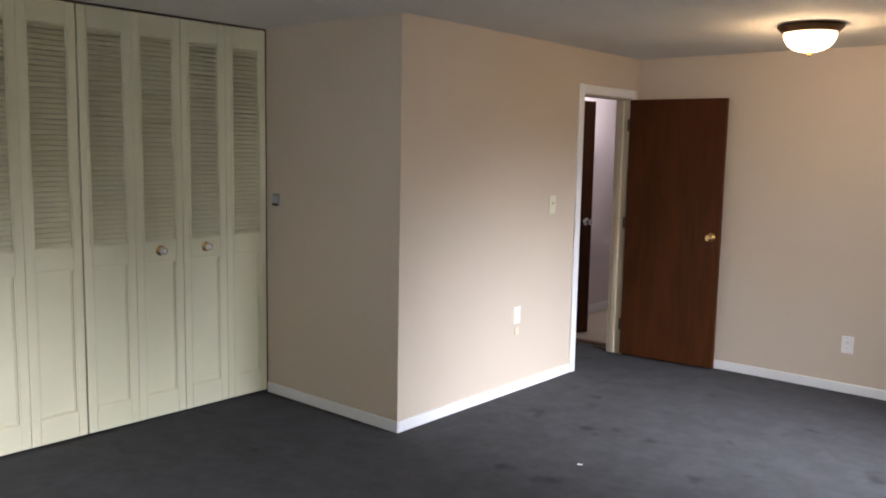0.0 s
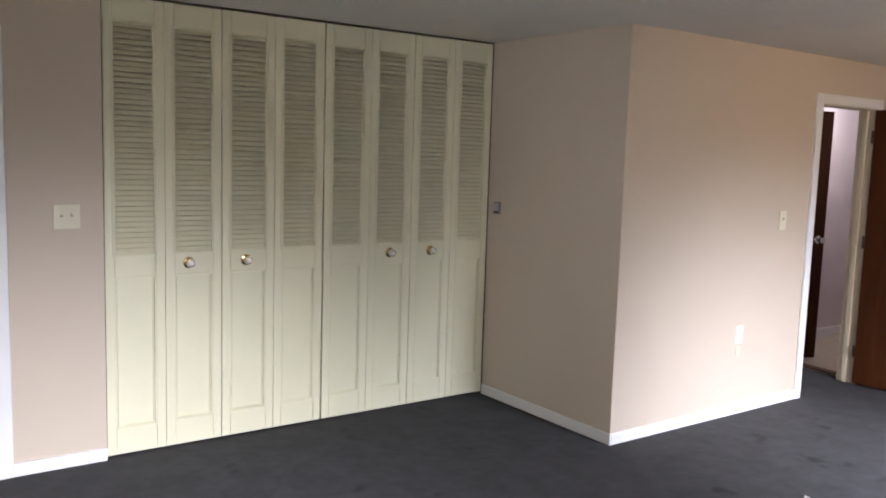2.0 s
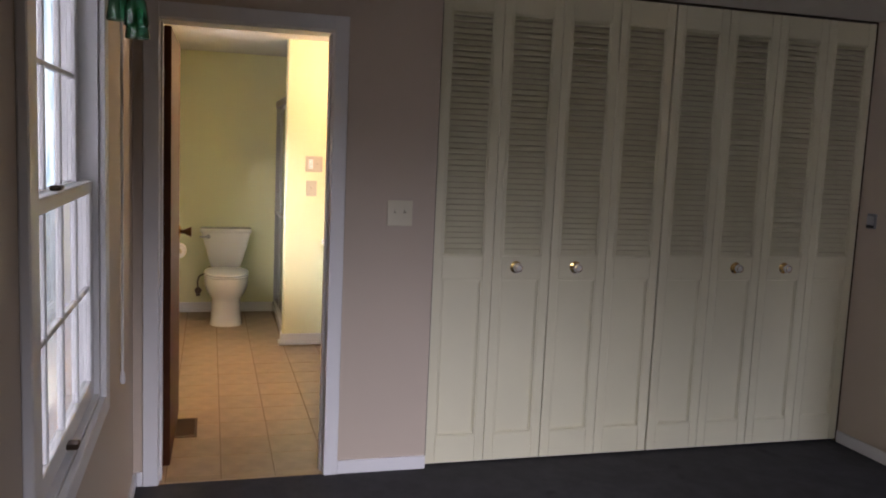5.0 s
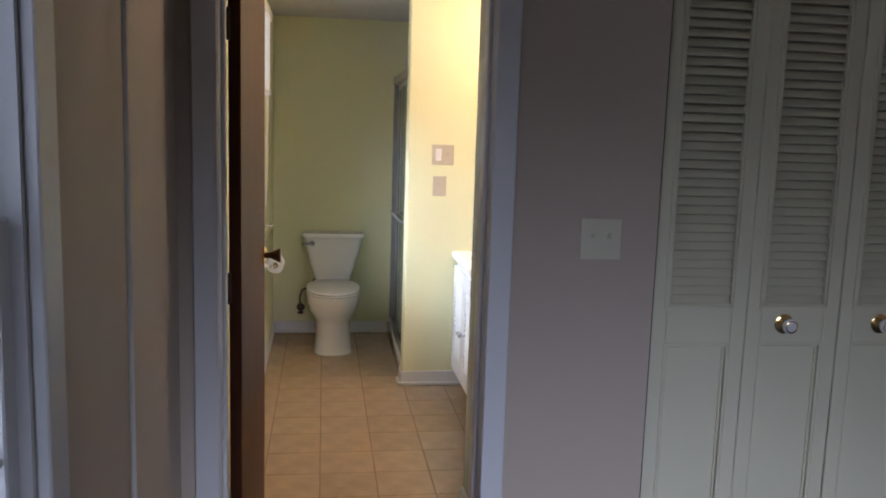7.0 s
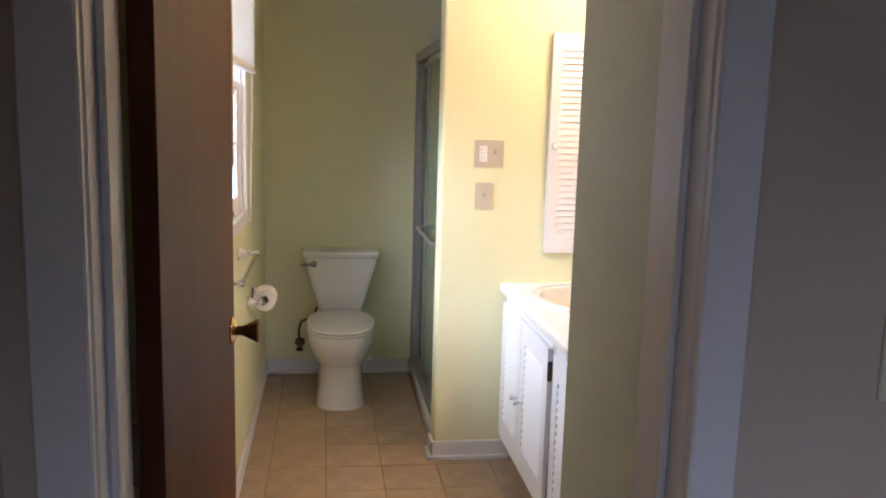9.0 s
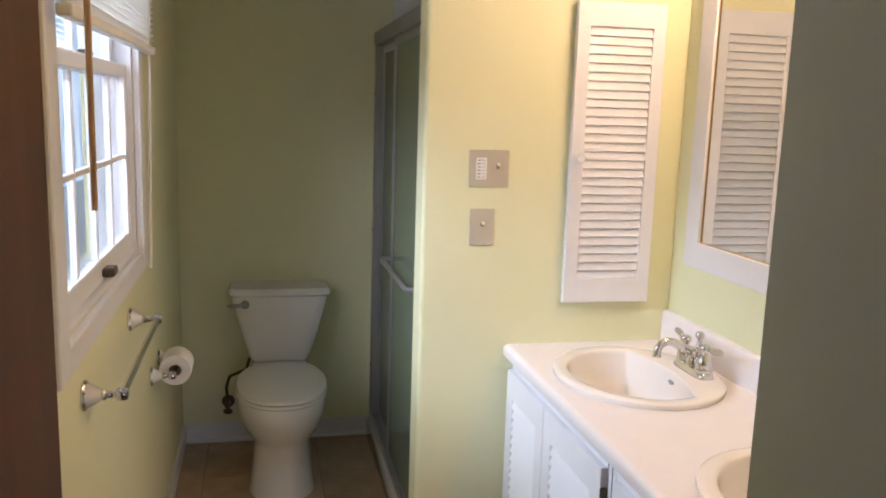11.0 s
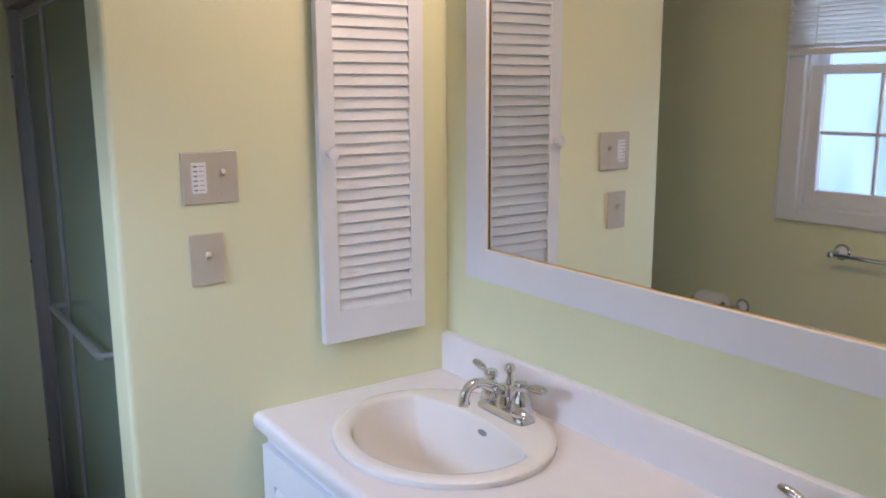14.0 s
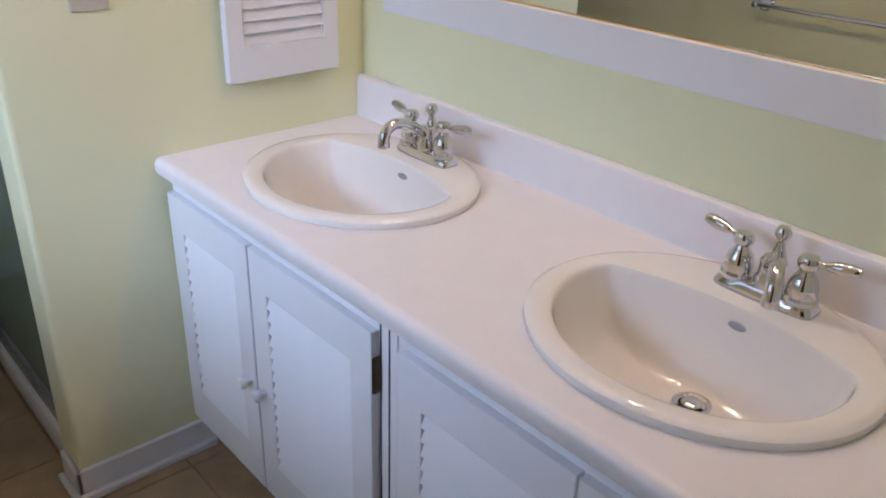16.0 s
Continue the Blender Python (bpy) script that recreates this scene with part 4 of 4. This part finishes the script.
def faucet(cx, cy, swivel):
    f = thing("faucet", "chrome two-handle centreset faucet with curved spout", "faucet", pose(cx, cy, CZ + 0.0180) @ Matrix.Diagonal((1.06, 1.06, 1.08, 1)), "vanity faucets")
    part("base", loft([ellipse(0, 0, 0.080, 0.027, 0.0, 40, 4.5), ellipse(0, 0, 0.080, 0.027, 0.005, 40, 4.5), ellipse(0, 0, 0.073, 0.022, 0.017, 40, 4.0), ellipse(0, 0, 0.066, 0.016, 0.020, 40, 4.0)]), CHROME, f, "", True)
    for sx in (-1, 1):
        m = Matrix.Translation((sx * 0.051, 0, 0.016))
        h = part("handle", lathe([(0.025, 0), (0.0255, 0.006), (0.022, 0.010), (0.0225, 0.020), (0.019, 0.034), (0.012, 0.044), (0.010, 0.049), (0.015, 0.054), (0.0165, 0.062), (0.013, 0.069), (0.0, 0.073)], 24, m), CHROME, f, "", True)
        z = 0.016 + 0.062
        part("lever", tube([(sx * 0.062, 0.0, z), (sx * 0.074, 0.002, z + 0.001), (sx * 0.078, 0.002, z + 0.0015), (sx * 0.090, 0.004, z + 0.003), (sx * 0.108, 0.006, z + 0.005), (sx * 0.119, 0.007, z + 0.006), (sx * 0.122, 0.007, z + 0.006)], [0.005, 0.0045, 0.007, 0.0095, 0.0095, 0.007, 0.002], 14), CHROME, h, "", True)
    part("spout_body", lathe([(0.022, 0.016), (0.022, 0.030), (0.018, 0.038), (0.017, 0.050), (0.019, 0.058), (0.014, 0.066), (0.0, 0.069)], 24), CHROME, f, "", True)
    pts, rad = [], []
    for y, z, r in ((0.004, 0.050, 0.014), (-0.018, 0.058, 0.0125), (-0.042, 0.072, 0.0115), (-0.065, 0.083, 0.011), (-0.085, 0.086, 0.011), (-0.102, 0.080, 0.011), (-0.111, 0.068, 0.011), (-0.1135, 0.056, 0.0115), (-0.1135, 0.050, 0.0125), (-0.1135, 0.044, 0.0125)):
        pts.append((-y * math.sin(swivel), y * math.cos(swivel), z))
        rad.append(r)
    part("spout", tube(pts, rad, 18), CHROME, f, "", True)
    part("lift_rod", lathe([(0.016, 0.052), (0.011, 0.066), (0.007, 0.078), (0.0055, 0.086), (0.0085, 0.090), (0.0122, 0.097), (0.0122, 0.102), (0.008, 0.109), (0.0, 0.111)], 18, Matrix.Translation((0, 0.012, 0))), CHROME, f, "", True)
    return f


for cx, cy in SINKS:
    sink(cx, cy)
    faucet(cx + 0.015, cy + 0.168, radians(28) if cx > -1.8 else 0.0)

# vanity cabinets
FY = 0.262


def vanity_cabinet(x0, x1, splits, hinge_x):
    c = thing("vanity_cabinet", "white painted vanity base cabinet with louvred doors", "cabinet", pose(0, 0, 0), "vanity base cabinets")
    part("body", boxes((x0, x0 + 0.016, FY + 0.022, CY1 - 0.003, 0.095, CZ - 0.0405), (x1 - 0.016, x1, FY + 0.022, CY1 - 0.003, 0.095, CZ - 0.0405), (x0 + 0.016, x1 - 0.016, FY + 0.022, CY1 - 0.003, 0.095, 0.111), (x0 + 0.016, x1 - 0.016, CY1 - 0.012, CY1 - 0.003, 0.111, CZ - 0.0405), (x0, x1, FY + 0.085, CY1 - 0.003, 0.0005, 0.0945)), VANITY, c)
    part("face_frame", boxes((x0, x1, FY + 0.010, FY + 0.0215, 0.72, CZ - 0.041), (x0, x0 + 0.03, FY + 0.010, FY + 0.0215, 0.095, 0.72), (x1 - 0.060, x1, FY + 0.010, FY + 0.0215, 0.095, 0.72)), VANITY, c)
    for a, b, knob in splits:
        pl = Matrix.Translation((a, FY - 0.008, 0.112)) @ Matrix.Rotation(radians(-90), 4, "Z")
        d = louvred_door(c, "door", b - a, 0.622, 0.062, 0.105, 0.085, 15, 0.018, VANITY, pl, lip=0.0015)
        wood_knob(d, Matrix.Translation((0, knob, 0.29)) @ Matrix.Rotation(radians(90), 4, "Y"), VANITY, 0.014)
        if hinge_x == b:
            # black strips stand in for the shade in the gaps beside the hinge
            for sx in (b + 0.0045, x1 - 0.020):
                part("gap_shade", boxes((sx - 0.002, sx + 0.002, FY + 0.0092, FY + 0.0115, 0.11, 0.775)), DARK, c, "black strip painted as gap shade")
            part("hinge", bevelled(boxes((-0.016, 0.001, b - a + 0.0005, b - a + 0.008, 0.50, 0.575)), 0.003, 1), STEEL, d, "dark metal hinge")
    return c


vanity_cabinet(CX0 + 0.002, -1.752, ((-2.566, -2.213, 0.33), (-2.206, -1.800, 0.03)), -1.800)
vanity_cabinet(-1.748, CX1 - 0.002, ((-1.730, -1.358, 0.34), (-1.354, -0.985, 0.03)), 0)

# floor register
reg = thing("floor_register", "brown metal floor register on the bathroom floor", "register", pose(-0.74, -0.70, 0.0))
part("frame", boxes((-0.15, 0.15, -0.06, -0.045, 0.0005, 0.006), (-0.15, 0.15, 0.045, 0.06, 0.0005, 0.006), (-0.15, -0.132, -0.045, 0.045, 0.0005, 0.006), (0.132, 0.15, -0.045, 0.045, 0.0005, 0.006)), REGISTER, reg)
for i in range(22):
    x = -0.126 + i * 0.012
    part("slat", boxes((x, x + 0.005, -0.045, 0.045, 0.0005, 0.005)), REGISTER, reg)

scrap = thing("paper_scrap", "tiny white paper scrap lying on the dark carpet", "litter", pose(2.17, 3.11, 0.0005, 0, 0, 35))
part("scrap", loft([[Vector((x, y + 0.004 * math.sin(x * 300), 0.0005 + 0.005 * abs(math.sin(x * 160 + y * 90)))) for x, y in ((-0.014, -0.007), (0.013, -0.009), (0.016, 0.006), (-0.012, 0.008))], [Vector((x * 0.9, y * 0.9, 0.003 + 0.005 * abs(math.sin(x * 160 + y * 90)))) for x, y in ((-0.014, -0.007), (0.013, -0.009), (0.016, 0.006), (-0.012, 0.008))]]), PAPER, scrap)

# added glowing sheets for the bright outdoors, lighting rooms through the south windows
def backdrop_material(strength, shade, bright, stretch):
    m = bpy.data.materials.new("glowing_outdoor_sheet")
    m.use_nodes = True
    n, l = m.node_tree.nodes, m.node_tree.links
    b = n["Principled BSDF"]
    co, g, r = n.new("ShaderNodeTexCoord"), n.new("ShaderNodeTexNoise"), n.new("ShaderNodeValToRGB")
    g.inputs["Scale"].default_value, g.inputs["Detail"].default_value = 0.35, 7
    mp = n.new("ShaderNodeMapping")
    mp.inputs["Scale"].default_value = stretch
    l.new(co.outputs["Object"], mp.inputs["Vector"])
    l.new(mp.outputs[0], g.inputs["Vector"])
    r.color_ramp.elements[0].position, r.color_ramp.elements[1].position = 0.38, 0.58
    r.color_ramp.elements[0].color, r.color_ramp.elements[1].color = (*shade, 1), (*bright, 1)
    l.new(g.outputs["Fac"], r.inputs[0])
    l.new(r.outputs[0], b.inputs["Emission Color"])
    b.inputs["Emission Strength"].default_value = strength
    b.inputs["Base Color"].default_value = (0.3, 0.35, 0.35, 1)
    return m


structure("backdrop", boxes((-1.0, 30, -5.2, -5.1, -0.6, 5.5)), backdrop_material(5.6, (0.80, 0.85, 0.90), (0.86, 0.94, 1.0), (1.6, 1, 0.8)), "glowing sheet in place of the hazy garden and sky outside", "backdrop")
structure("backdrop_tree_glow", boxes((-45, -1.0, -5.2, -5.1, -0.6, 5.5)), backdrop_material(5.5, (0.30, 0.50, 0.58), (0.76, 0.94, 1.0), (5, 1, 1.3)), "glowing pale blue sheet patterned like hazy trees behind the bathroom", "backdrop")

# bathroom floor tiles
TW = 0.244
TMESH = mesh_of("tile", bevelled(boxes((0.0014, TW - 0.0014, 0.003, TW - 0.003, -0.0045, 0.0)), 0.0015, 1), TILE)
TX0, TY0 = -2.27 - 7 * TW, -0.524 - 2 * TW
for i in range(18):
    for j in range(8):
        x, y = TX0 + i * TW, TY0 + j * TW
        if x + TW < FAR or x > -0.02 or y + TW < YB or (y > -0.06 and x + TW < WX) or y > 0.36 or (x > PX and y > PY):
            continue
        x0, x1, y0, y1 = max(x, FAR + 0.002) - x, min(x + TW, -0.012) - x, max(y, YB + 0.002) - y, TW
        if x0 > 0 or x1 < TW or y0 > 0:
            bm = boxes((x0 + 0.0014, x1 - 0.0014, y0 + 0.003, y1 - 0.003, -0.0045, 0.0))
            share("tile", mesh_of("tile", bm, TILE), floor_bath, Matrix.Translation((x, y, 0)))
        else:
            share("tile", TMESH, floor_bath, Matrix.Translation((x, y, 0)))
